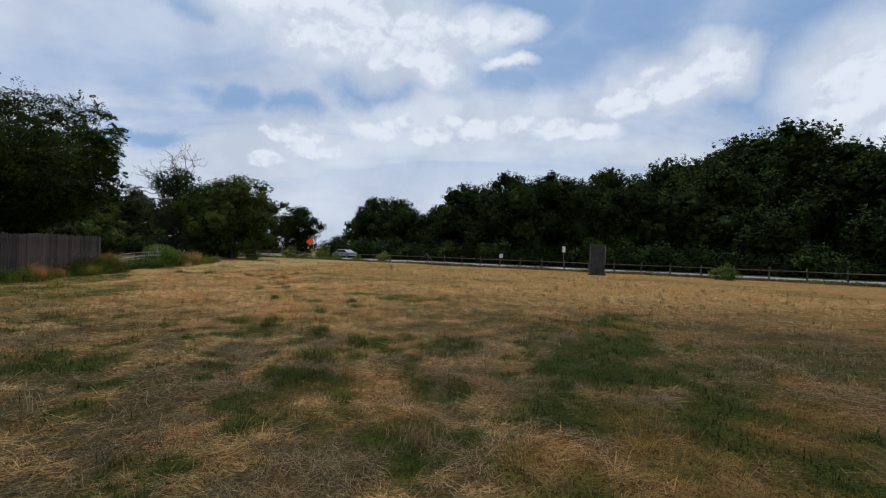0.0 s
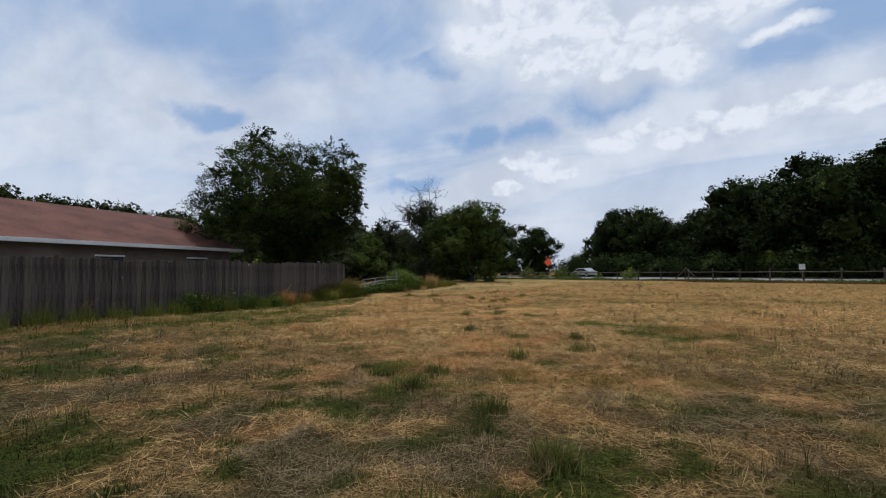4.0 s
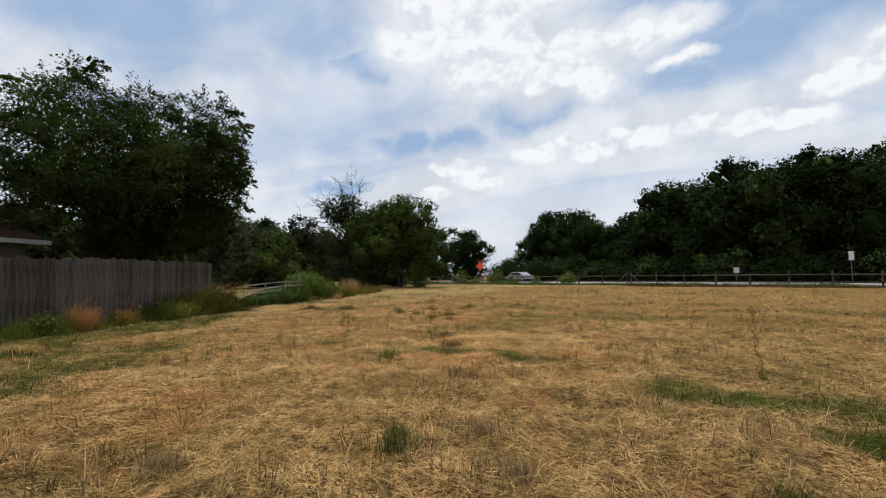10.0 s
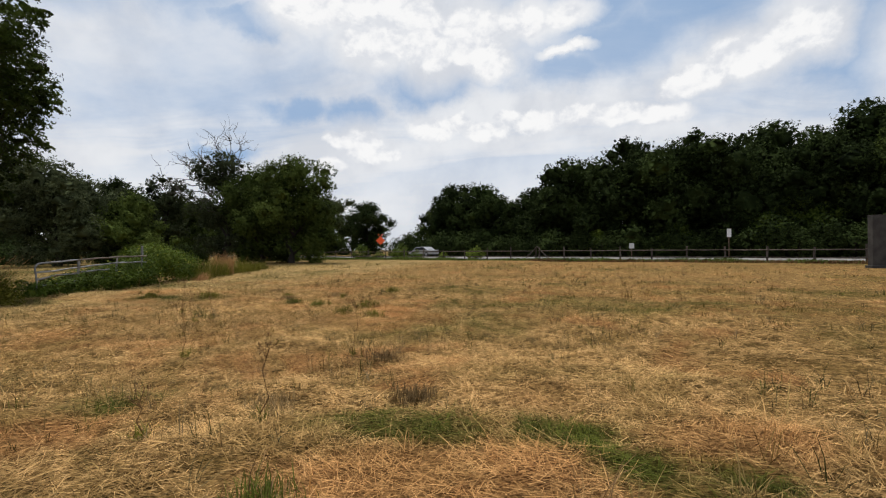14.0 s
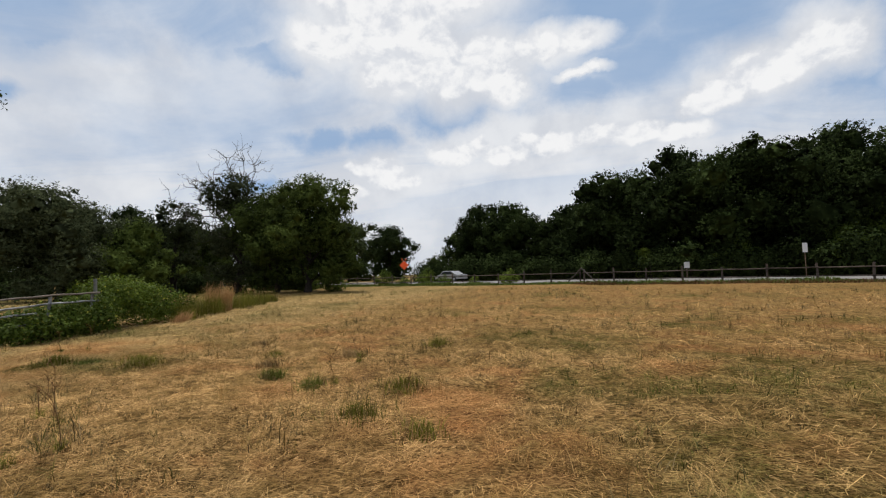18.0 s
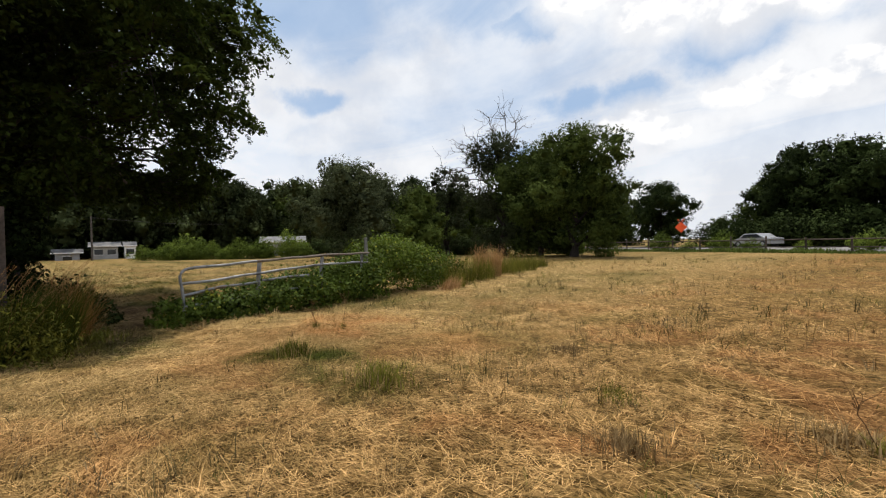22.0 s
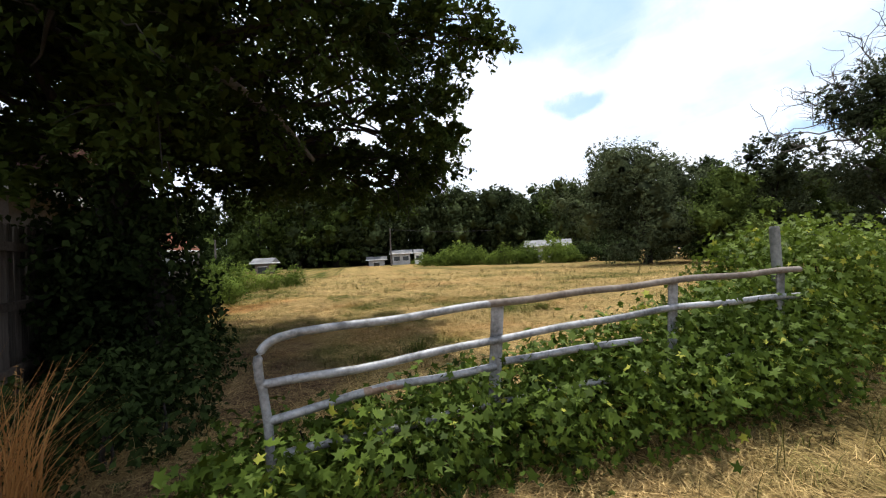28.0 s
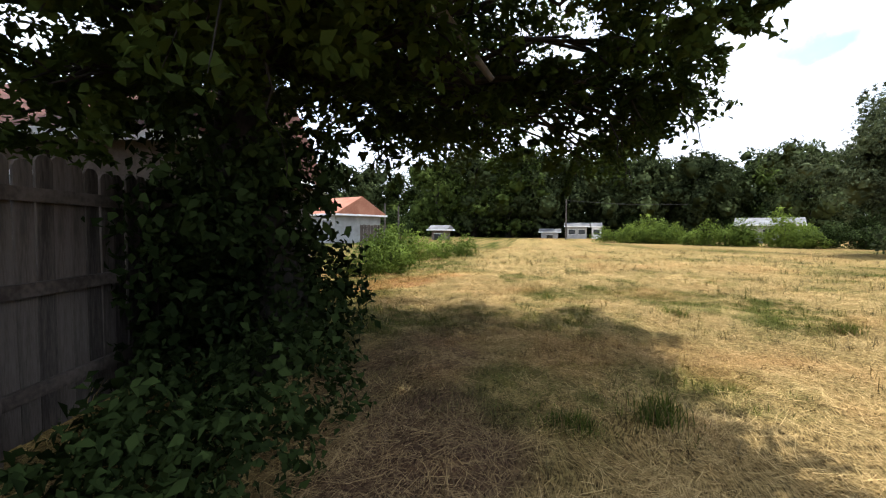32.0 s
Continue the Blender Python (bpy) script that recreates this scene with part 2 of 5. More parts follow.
def field_material(name, blades):
    """Cut dry grass: straw with green, rust and bare patches, which the attributes lay out."""
    m, N = base_nodes(name)
    pos = N.add("ShaderNodeNewGeometry").outputs["Position"]
    green = N.add("ShaderNodeAttribute", attribute_name="green").outputs["Fac"]
    rust = N.add("ShaderNodeAttribute", attribute_name="rust").outputs["Fac"]
    bare = N.add("ShaderNodeAttribute", attribute_name="bare").outputs["Fac"]
    dim = N.add("ShaderNodeAttribute", attribute_name="dim").outputs["Fac"]
    fine = N.noise(N.vmath("MULTIPLY", pos, (1, 1, 1)).outputs[0], 28.0, 6.0, 0.7, 0.6)
    mid = N.noise(pos, 2.3, 5.0, 0.6)
    big = N.noise(pos, 0.35, 4.0, 0.6)
    level = N.vmath("MULTIPLY", pos, (1, 1, 0)).outputs[0]
    # dark clots: olive stubble, plus the shade of gaps put into the colour
    knot = N.math("ADD", N.math("MULTIPLY", N.noise(level, 9.0, 5.0, 0.65, 0.5), 0.6), N.math("MULTIPLY", N.noise(level, 3.2, 3.0), 0.4))
    clot = N.ramp(N.math("ADD", knot, N.math("MULTIPLY", dim, 0.09)), 0.480, 0.545)
    swirl = N.vmath("SUBTRACT", N.add("ShaderNodeTexNoise", {"Vector": level, "Scale": 1.3, "Detail": 2.0}).outputs["Color"], (0.5, 0.5, 0.5)).outputs[0]
    dull = N.math("MULTIPLY", N.ramp(N.noise(level, 0.85, 5.0, 0.6, 0.8), 0.50, 0.63), 0.38)
    ruddy = N.math("MULTIPLY", N.ramp(N.noise(N.vmath("ADD", level, (40.0, 17.0, 0.0)).outputs[0], 0.7, 5.0, 0.6, 0.6), 0.52, 0.66), 0.65)
    if blades:
        r = N.add("ShaderNodeNewGeometry").outputs["Random Per Island"]
        f = N.math("POWER", N.math("ADD", N.math("MULTIPLY", r, 0.78), N.math("MULTIPLY", N.ramp(big, 0.35, 0.65), 0.22)), 0.95)
        straw = N.mix(f, (0.085, 0.042, 0.013), (0.98, 0.63, 0.265))
        grass = N.mix(f, (0.014, 0.021, 0.004), (0.140, 0.155, 0.027))
        red = N.mix(f, (0.21, 0.085, 0.028), (0.72, 0.37, 0.14))
        soil = N.mix(f, (0.06, 0.034, 0.022), (0.26, 0.17, 0.105))
        straw = N.mix(N.math("MULTIPLY", clot, 0.5), straw, N.mix(r, (0.032, 0.022, 0.005), (0.17, 0.110, 0.030)))
    else:
        thread = None
        for turn, sx in ((20, 1.0), (-48, 1.15), (85, 0.9)):
            v = N.add("ShaderNodeMapping", {"Vector": N.vmath("ADD", level, N.vmath("MULTIPLY", swirl, (0.5, 0.5, 0)).outputs[0]).outputs[0], "Rotation": (0, 0, radians(turn)), "Scale": (12.0 * sx, 115.0 * sx, 1.0)}).outputs[0]
            one = N.ramp(N.noise(v, 1.0, 2.0, 0.5), 0.50, 0.64)
            thread = one if thread is None else N.math("MAXIMUM", thread, one)
        f = N.math("ADD", N.math("MULTIPLY", N.ramp(fine, 0.36, 0.62), 0.45), N.math("MULTIPLY", thread, 0.55))
        f = N.math("POWER", f, 1.1)
        straw = N.mix(f, (0.030, 0.016, 0.006), (0.54, 0.333, 0.128))
        straw = N.mix(N.math("MULTIPLY", N.ramp(mid, 0.40, 0.65), 0.35), straw, (0.17, 0.105, 0.030))
        straw = N.mix(N.math("MULTIPLY", clot, 0.75), straw, N.mix(f, (0.014, 0.010, 0.003), (0.15, 0.092, 0.028)))
        grass = N.mix(f, (0.010, 0.015, 0.002), (0.070, 0.080, 0.012))
        red = N.mix(f, (0.09, 0.038, 0.014), (0.40, 0.20, 0.078))
        soil = N.mix(f, (0.035, 0.020, 0.013), (0.13, 0.078, 0.050))
    straw = N.mix(dull, straw, N.mix(f, (0.034, 0.022, 0.005), (0.25, 0.160, 0.044)))
    straw = N.mix(ruddy, straw, red)
    west = N.ramp(N.add("ShaderNodeSeparateXYZ", {0: pos}).outputs[0], -13.0, -19.0, 0.0, 0.65)
    straw = N.mix(west, straw, N.mix(f, (0.17, 0.112, 0.042), (0.88, 0.66, 0.31)) if blades else N.mix(f, (0.055, 0.036, 0.013), (0.54, 0.385, 0.165)))
    # dim: low light painted into the straw, and the dull tone of some tufts
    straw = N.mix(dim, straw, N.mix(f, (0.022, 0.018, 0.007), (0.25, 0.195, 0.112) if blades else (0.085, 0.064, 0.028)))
    # the same low light put into the green of the grass
    dim_grass = N.mix(f, (0.006, 0.011, 0.002), (0.062, 0.076, 0.014))
    c = N.mix(green, straw, N.mix(N.ramp(dim, 0.1, 0.6), grass, dim_grass))
    c = N.mix(rust, c, red)
    c = N.mix(bare, c, soil)
    if blades:
        finish(N, c, 0.7, through_light=0.15, spec=0.04)
    else:
        finish(N, c, 0.95, N.math("ADD", fine, N.math("MULTIPLY", mid, 1.0)), 0.9, distance=0.06, spec=0.03)
    return m


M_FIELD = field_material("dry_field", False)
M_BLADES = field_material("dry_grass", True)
M_PICKET = coarse("grey_wood", (0.030, 0.024, 0.020), (0.125, 0.102, 0.086), 2.0, 22.0, 0.9, 0.5, random_tint=0.7, stretch=(6, 6, 0.5))
M_POST = coarse("grey_post", (0.10, 0.10, 0.095), (0.26, 0.26, 0.25), 2.0, 30.0, 0.85, 0.4)
M_RAIL = coarse("brown_grey_wood", (0.035, 0.026, 0.021), (0.125, 0.10, 0.083), 2.0, 25.0, 0.9, 0.5, random_tint=0.5)
M_STEEL = coarse("galvanised", (0.075, 0.075, 0.077), (0.36, 0.365, 0.378), 4.0, 36.0, 0.6, 0.25, 0.35, 0.5)
M_WORN = coarse("weathered_zinc", (0.075, 0.058, 0.046), (0.24, 0.205, 0.175), 3.0, 34.0, 0.75, 0.3, 0.25, 0.3)
M_RUST = coarse("rusty_steel", (0.10, 0.055, 0.035), (0.30, 0.22, 0.17), 5.0, 40.0, 0.7, 0.3, 0.4)
M_BARK = coarse("bark", (0.010, 0.008, 0.007), (0.038, 0.031, 0.026), 3.0, 14.0, 0.95, 0.9, stretch=(3, 3, 0.6))
M_LIMB = coarse("pale_bark", (0.07, 0.06, 0.05), (0.24, 0.21, 0.18), 3.0, 16.0, 0.9, 0.6)
M_DEADWOOD = coarse("bare_wood", (0.035, 0.03, 0.027), (0.14, 0.12, 0.105), 3.0, 20.0, 0.9, 0.4)
M_ROOF = coarse("red_shingles", (0.052, 0.019, 0.012), (0.125, 0.047, 0.031), 0.8, 12.0, 0.9, 0.6)
M_ROOF_BRIGHT = coarse("clay_roof", (0.24, 0.092, 0.055), (0.38, 0.17, 0.11), 0.8, 9.0, 0.9, 0.5)
M_ROOF_GREY = coarse("grey_roof", (0.09, 0.09, 0.094), (0.20, 0.20, 0.205), 0.8, 9.0, 0.85, 0.4)
M_WALL = coarse("brown_siding", (0.09, 0.072, 0.06), (0.17, 0.14, 0.12), 1.0, 20.0, 0.9, 0.3)
M_PALE = coarse("pale_siding", (0.22, 0.22, 0.22), (0.36, 0.36, 0.355), 1.0, 20.0, 0.8, 0.2)
M_WHITE = coarse("white_paint", (0.62, 0.62, 0.62), (0.80, 0.80, 0.80), 1.0, 20.0, 0.7, 0.1)
M_GLASS = coarse("dark_glass", (0.02, 0.022, 0.025), (0.04, 0.045, 0.05), 1.0, 5.0, 0.08, 0.0, 0.0, 0.6)
M_ROAD = coarse("asphalt", (0.15, 0.142, 0.137), (0.235, 0.222, 0.212), 0.4, 30.0, 0.9, 0.3)
M_CONCRETE = coarse("grey_stone", (0.020, 0.019, 0.018), (0.058, 0.054, 0.051), 2.0, 22.0, 0.9, 0.4)
M_ORANGE = coarse("orange_sheet", (0.95, 0.10, 0.02), (1.0, 0.16, 0.04), 2.0, 9.0, 0.5, 0.0)
M_CARPAINT = coarse("silver_paint", (0.42, 0.43, 0.45), (0.52, 0.53, 0.55), 1.0, 40.0, 0.25, 0.0, 0.5, 0.5)
M_TYRE = coarse("rubber", (0.012, 0.012, 0.012), (0.03, 0.03, 0.03), 4.0, 40.0, 0.8, 0.2)
L_BIG = leafy("tree_leaves", (0.010, 0.017, 0.004), (0.056, 0.081, 0.016), 0.33, None, 0.7, 0.35, 0.05)
L_DARK = leafy("dark_leaves", (0.007, 0.012, 0.004), (0.046, 0.068, 0.019), 0.15, None, 0.8, 0.65)
L_FAR = leafy("distant_leaves", (0.013, 0.019, 0.008), (0.080, 0.102, 0.040), 0.2, None, 0.85, 0.6)
L_MID = leafy("mid_leaves", (0.013, 0.022, 0.006), (0.115, 0.155, 0.036), 0.3, None, 0.8, 0.6)
L_LIGHT = leafy("light_leaves", (0.040, 0.064, 0.011), (0.15, 0.20, 0.034), 0.3, None, 0.7, 0.4)
L_GREY = leafy("dusty_leaves", (0.016, 0.022, 0.011), (0.125, 0.148, 0.072), 0.25, None, 0.85, 0.6)
L_VINE = leafy("vine_leaves", (0.015, 0.030, 0.004), (0.110, 0.155, 0.020), 0.28, (0.30, 0.30, 0.04), 0.6, 0.6, 0.08)
L_CREEP = leafy("creeper_leaves", (0.008, 0.018, 0.003), (0.075, 0.112, 0.015), 0.25, (0.26, 0.27, 0.04), 0.6, 0.65, 0.08)
L_GRASS = leafy("green_grass", (0.026, 0.038, 0.005), (0.15, 0.165, 0.026), 0.2)
L_RUSTY = leafy("rusty_grass", (0.17, 0.068, 0.022), (0.52, 0.27, 0.095), 0.2)
L_TAN = leafy("tan_reeds", (0.22, 0.115, 0.046), (0.50, 0.32, 0.15), 0.2)
L_WEED = leafy("weed_leaves", (0.030, 0.036, 0.005), (0.21, 0.20, 0.034), 0.2)
L_TUFT = leafy("tuft_leaves", (0.022, 0.034, 0.006), (0.15, 0.175, 0.032), 0.25)
L_DRY = leafy("dry_tufts", (0.10, 0.065, 0.028), (0.36, 0.25, 0.12), 0.15)
L_STALK = leafy("dry_stalks", (0.07, 0.035, 0.018), (0.20, 0.12, 0.055), 0.1)

# ---- mesh tools ----


def quads_mesh(name, V, F, mat, attrs=None, normals=None):
    """A mesh from arrays of places and of four-cornered (or three-cornered) faces."""
    V, F = np.asarray(V, np.float32), np.asarray(F, np.int32)
    k = F.shape[1]
    me = bpy.data.meshes.new(name)
    me.vertices.add(len(V))
    me.vertices.foreach_set("co", V.ravel())
    me.loops.add(F.size)
    me.loops.foreach_set("vertex_index", F.ravel())
    me.polygons.add(len(F))
    me.polygons.foreach_set("loop_start", np.arange(0, F.size, k, dtype=np.int32))
    me.update(calc_edges=True)
    for key, values in (attrs or {}).items():
        a = me.attributes.new(key, "FLOAT", "POINT")
        a.data.foreach_set("value", np.asarray(values, np.float32))
    me.materials.append(mat)
    if normals is not None:
        me.polygons.foreach_set("use_smooth", np.ones(len(F), bool))
        me.normals_split_custom_set_from_vertices(normals)
    return me


def part(name, bm, material, parent=None, label=""):
    """One mesh object from a bmesh or a ready mesh, under a thing or a part."""
    if isinstance(bm, bmesh.types.BMesh):
        me = bpy.data.meshes.new(name)
        bm.to_mesh(me)
        bm.free()
        me.materials.append(material)
    else:
        me = bm
    ob = new(name, me)
    ob.parent = parent
    if label:
        tagged(ob, label)
    return ob


def thing(name, label, category, m=None, group="", kind=""):
    ob = new(name)
    ob.empty_display_size = 0.1
    if m is not None:
        ob.matrix_world = m
    return tagged(ob, label, category, group, kind)


def box(bm, size, at, bevel=0.0, turn=None):
    g = bmesh.ops.create_cube(bm, size=1.0)["verts"]
    m = Matrix.Translation(at) @ (turn or Matrix.Identity(4)) @ Matrix.Diagonal((*size, 1))
    bmesh.ops.transform(bm, matrix=m, verts=g)
    if bevel:
        edges = list({e for v in g for e in v.link_edges})
        bmesh.ops.bevel(bm, geom=edges, offset=bevel, segments=2, affect="EDGES", profile=0.6)
    return g


def box_bm(size, at=(0, 0, 0), bevel=0.0):
    bm = bmesh.new()
    box(bm, size, at, bevel)
    return bm


def poly_bm(points, depth, bevel=0.0):
    """An outline in x and z, given depth along y."""
    bm = bmesh.new()
    f = bm.faces.new([bm.verts.new((x, -depth / 2, z)) for x, z in points])
    ext = bmesh.ops.extrude_face_region(bm, geom=[f])["geom"]
    bmesh.ops.translate(bm, vec=(0, depth, 0), verts=[v for v in ext if isinstance(v, bmesh.types.BMVert)])
    bmesh.ops.recalc_face_normals(bm, faces=bm.faces)
    if bevel:
        bmesh.ops.bevel(bm, geom=list(bm.edges), offset=bevel, segments=2, affect="EDGES", profile=0.6)
    return bm


def tube_arrays(points, radii, sides=8):
    P = np.asarray(points, float)
    R = np.asarray(radii, float)
    T = np.gradient(P, axis=0)
    T /= np.linalg.norm(T, axis=1, keepdims=True) + 1e-9
    ref = np.where(np.abs(T[:, 2:3]) > 0.9, np.array([[1.0, 0, 0]]), np.array([[0, 0, 1.0]]))
    A = np.cross(T, ref)
    A /= np.linalg.norm(A, axis=1, keepdims=True)
    B = np.cross(T, A)
    ang = np.linspace(0, 2 * np.pi, sides, endpoint=False)
    V = (P[:, None] + R[:, None, None] * (np.cos(ang)[None, :, None] * A[:, None] + np.sin(ang)[None, :, None] * B[:, None])).reshape(-1, 3)
    F = []
    for i in range(len(P) - 1):
        for j in range(sides):
            a, b = i * sides + j, i * sides + (j + 1) % sides
            F.append((a, b, b + sides, a + sides))
    return V, np.array(F)


def tube(name, points, radii, mat, parent=None, sides=8, label=""):
    V, F = tube_arrays(points, radii, sides)
    me = quads_mesh(name, V, F, mat)
    me.polygons.foreach_set("use_smooth", np.ones(len(F), bool))
    return part(name, me, mat, parent, label)


def tubes(name, lines, mat, parent=None, sides=5):
    Vs, Fs, n = [], [], 0
    for pts, rad in lines:
        V, F = tube_arrays(pts, rad, sides)
        Vs.append(V), Fs.append(F + n)
        n += len(V)
    return part(name, quads_mesh(name, np.concatenate(Vs), np.concatenate(Fs), mat), mat, parent)


def leaves(rng, P, N, size, slim=0.6, fold=0.25, corners=4):
    """Kite-shaped leaves at P, facing N."""
    n = len(P)
    N = N / (np.linalg.norm(N, axis=1, keepdims=True) + 1e-9)
    D = rng.normal(size=(n, 3))
    D[:, 2] -= 0.5
    D -= N * (D * N).sum(1, keepdims=True)
    D /= np.linalg.norm(D, axis=1, keepdims=True) + 1e-9
    S = np.cross(N, D) * rng.uniform(0.7, 1.2, (n, 1))
    L = (size * rng.uniform(0.5, 1.4, n))[:, None]
    a = P - D * L * 0.5
    c = P + D * L * 0.5 - N * L * 0.12
    b = P + S * L * slim * 0.5 - D * L * 0.08 + N * L * fold * 0.5
    d = P - S * L * slim * 0.5 - D * L * 0.08 + N * L * fold * 0.5
    if corners == 3:
        return np.stack([a - N * L * 0.1, d + D * L * 0.35, b + D * L * 0.25], 1).reshape(-1, 3), np.arange(3 * n).reshape(-1, 3)
    if corners == 10:
        # a leaf of five lobes
        turn = np.radians([180, -125, -98, -62, -30, 0, 30, 62, 98, 125])
        reach = np.array([0.30, 0.62, 0.36, 0.88, 0.42, 1.0, 0.42, 0.88, 0.36, 0.62])
        u, v = np.cos(turn) * reach, np.sin(turn) * reach
        cup = fold * 0.5 * (np.abs(v) - 0.4) - 0.10 * u * u
        V = P[:, None] + 0.55 * L[:, None] * (u[None, :, None] * D[:, None] + (v * slim * 1.25)[None, :, None] * S[:, None] + cup[None, :, None] * N[:, None])
        return V.reshape(-1, 3), np.arange(10 * n).reshape(-1, 10)
    V = np.stack([a, d, c, b], 1).reshape(-1, 3)
    return V, np.arange(4 * n).reshape(-1, 4)


def crown(rng, lobes, count, size, clump=12, spread=0.16, squash=0.85, up=0.5, hollow=0.55, slim=0.6, loose=0.7, corners=4, own_turn=0.4, inside=None, keep_out=0.75):
    """Leaves in small clusters over a set of round lobes (x, y, z, r): uneven, with gaps."""
    lobes = np.asarray(lobes, float)
    nc = max(1, count // clump)
    if inside is not None:
        nc *= 4
    w = lobes[:, 3] ** 2
    k = rng.choice(len(lobes), nc, p=w / w.sum())
    d = rng.normal(size=(nc, 3))
    d /= np.linalg.norm(d, axis=1, keepdims=True)
    r = lobes[k, 3:4] * (hollow + (1.08 - hollow) * np.sqrt(rng.uniform(0, 1, (nc, 1))))
    C = lobes[k, :3] + d * r * np.array([1, 1, squash])
    if inside is not None:
        # no leaves are spent where the other masses hide them
        out = np.ones(nc, bool)
        for x, y, z, q in inside:
            out &= ((C - [x, y, z]) ** 2 / [1, 1, squash ** 2]).sum(1) > (keep_out * q) ** 2
        pick = np.flatnonzero(out)[:max(1, count // clump)]
        C, d, k, nc = C[pick], d[pick], k[pick], len(pick)
    R = np.repeat(np.maximum(lobes[k, 3:4], 0.6 * np.median(lobes[:, 3])), clump, 0)
    along = d + rng.normal(size=(nc, 3)) * 0.45
    P = np.repeat(C, clump, 0) + rng.normal(size=(nc * clump, 3)) * R * spread * 0.6 + np.repeat(along, clump, 0) * R * rng.uniform(-1.1, 1.1, (nc * clump, 1)) * spread
    N = np.repeat(d, clump, 0) * 0.8 + rng.normal(size=(nc * clump, 3)) * loose
    N[:, 2] += up
    # the crown is shaded by its round masses, with some of each leaf's own turn
    U = np.repeat(d, clump, 0) + [0, 0, 0.25]
    N *= np.where((N * U).sum(1, keepdims=True) < 0, -1.0, 1.0)
    U = U + own_turn * N
    U /= np.linalg.norm(U, axis=1, keepdims=True)
    return (*leaves(rng, P, N, size, slim, corners=corners), np.repeat(U, corners, 0))


def billows(rng, lobes, count, lo=0.28, hi=0.5):
    """Smaller lobes set out over the upper sides of the large ones."""
    out = [tuple(q) for q in lobes]
    for x, y, z, r in lobes:
        for _ in range(count):
            o = rng.normal(size=3) + [0, 0, 0.35]
            o *= r * 0.82 / np.linalg.norm(o)
            out.append((x + o[0], y + o[1], z + o[2] * 0.85, r * rng.uniform(lo, hi)))
    return out


def round_shell():
    bm = bmesh.new()
    bmesh.ops.create_icosphere(bm, subdivisions=2, radius=1.0)
    V = np.array([v.co[:] for v in bm.verts])
    F = np.array([[v.index for v in f.verts] for f in bm.faces])
    bm.free()
    return V, F


SHELL_V, SHELL_F = round_shell()


def filler_shells(rng, lobes, fill, squash=0.85):
    """Closed shells added inside each leafy mass: they block sky, normals tipped for shade."""
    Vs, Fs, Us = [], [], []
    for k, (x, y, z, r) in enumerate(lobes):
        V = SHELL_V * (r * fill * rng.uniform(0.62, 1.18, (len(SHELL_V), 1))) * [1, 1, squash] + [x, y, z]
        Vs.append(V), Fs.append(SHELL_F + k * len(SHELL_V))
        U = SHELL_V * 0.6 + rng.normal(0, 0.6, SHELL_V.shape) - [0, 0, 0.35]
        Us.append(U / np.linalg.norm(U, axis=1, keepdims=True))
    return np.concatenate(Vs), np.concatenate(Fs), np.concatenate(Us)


def twiggy(rng, masses, count, leaf, corners=4):
    """Foliage as flat sprays: twigs that run out of each mass and droop, with leaves along both sides."""
    M = np.asarray(masses, float)
    per = 46
    n = count // per
    w = M[:, 3] ** 2
    k = rng.choice(len(M), n, p=w / w.sum())
    c, r = M[k, :3], M[k, 3:4]
    o = rng.normal(size=(n, 3)) * [1, 1, 0.5]
    o /= np.linalg.norm(o, axis=1, keepdims=True)
    a = c + o * r * rng.uniform(0.05, 0.45, (n, 1))
    b = c + o * r * rng.uniform(0.75, 1.12, (n, 1)) + np.array([0, 0, -0.18]) * r * rng.uniform(0, 1, (n, 1))
    side = np.cross(o, [0, 0, 1.0]) + rng.normal(0, 0.35, (n, 3))
    side /= np.linalg.norm(side, axis=1, keepdims=True) + 1e-6
    nrm = np.cross(side, o)
    nrm *= np.where(nrm[:, 2:] < 0, -1.0, 1.0)
    u = rng.uniform(0.0, 1.0, (n, per, 1)) ** 0.8
    v = rng.uniform(-1, 1, (n, per, 1)) * (0.52 - 0.34 * u)
    P = a[:, None] + (b - a)[:, None] * u + side[:, None] * v * r[:, None] + nrm[:, None] * (rng.normal(0, 0.05, (n, per, 1)) - 0.25 * v * v) * r[:, None]
    P[:, :, 2] -= (0.12 * r * u[:, :, 0] ** 2)
    N = nrm[:, None] * 0.9 + rng.normal(0, 0.55, (n, per, 3)) + [0, 0, 0.3]
    P, N = P.reshape(-1, 3), N.reshape(-1, 3)
    V, F = leaves(rng, P, N, leaf, 0.62, corners=corners)
    U = N + 0.6 * np.repeat(o, per, 0)
    U /= np.linalg.norm(U, axis=1, keepdims=True)
    lines = [(np.stack([a[q], a[q] * 0.5 + b[q] * 0.5 + [0, 0, 0.03], b[q] - [0, 0, 0.06]]), np.array([0.012, 0.008, 0.003])) for q in range(0, n, 3)]
    return V, F, np.repeat(U, corners, 0), lines


def bend(rng, a, b, n=6, sag=0.0, wobble=0.04):
    a, b = np.asarray(a, float), np.asarray(b, float)
    t = np.linspace(0, 1, n)[:, None]
    P = a + (b - a) * t
    L = np.linalg.norm(b - a)
    P[1:-1] += rng.normal(size=(n - 2, 3)) * wobble * L
    P[:, 2] += sag * L * np.sin(np.pi * t[:, 0])
    return P


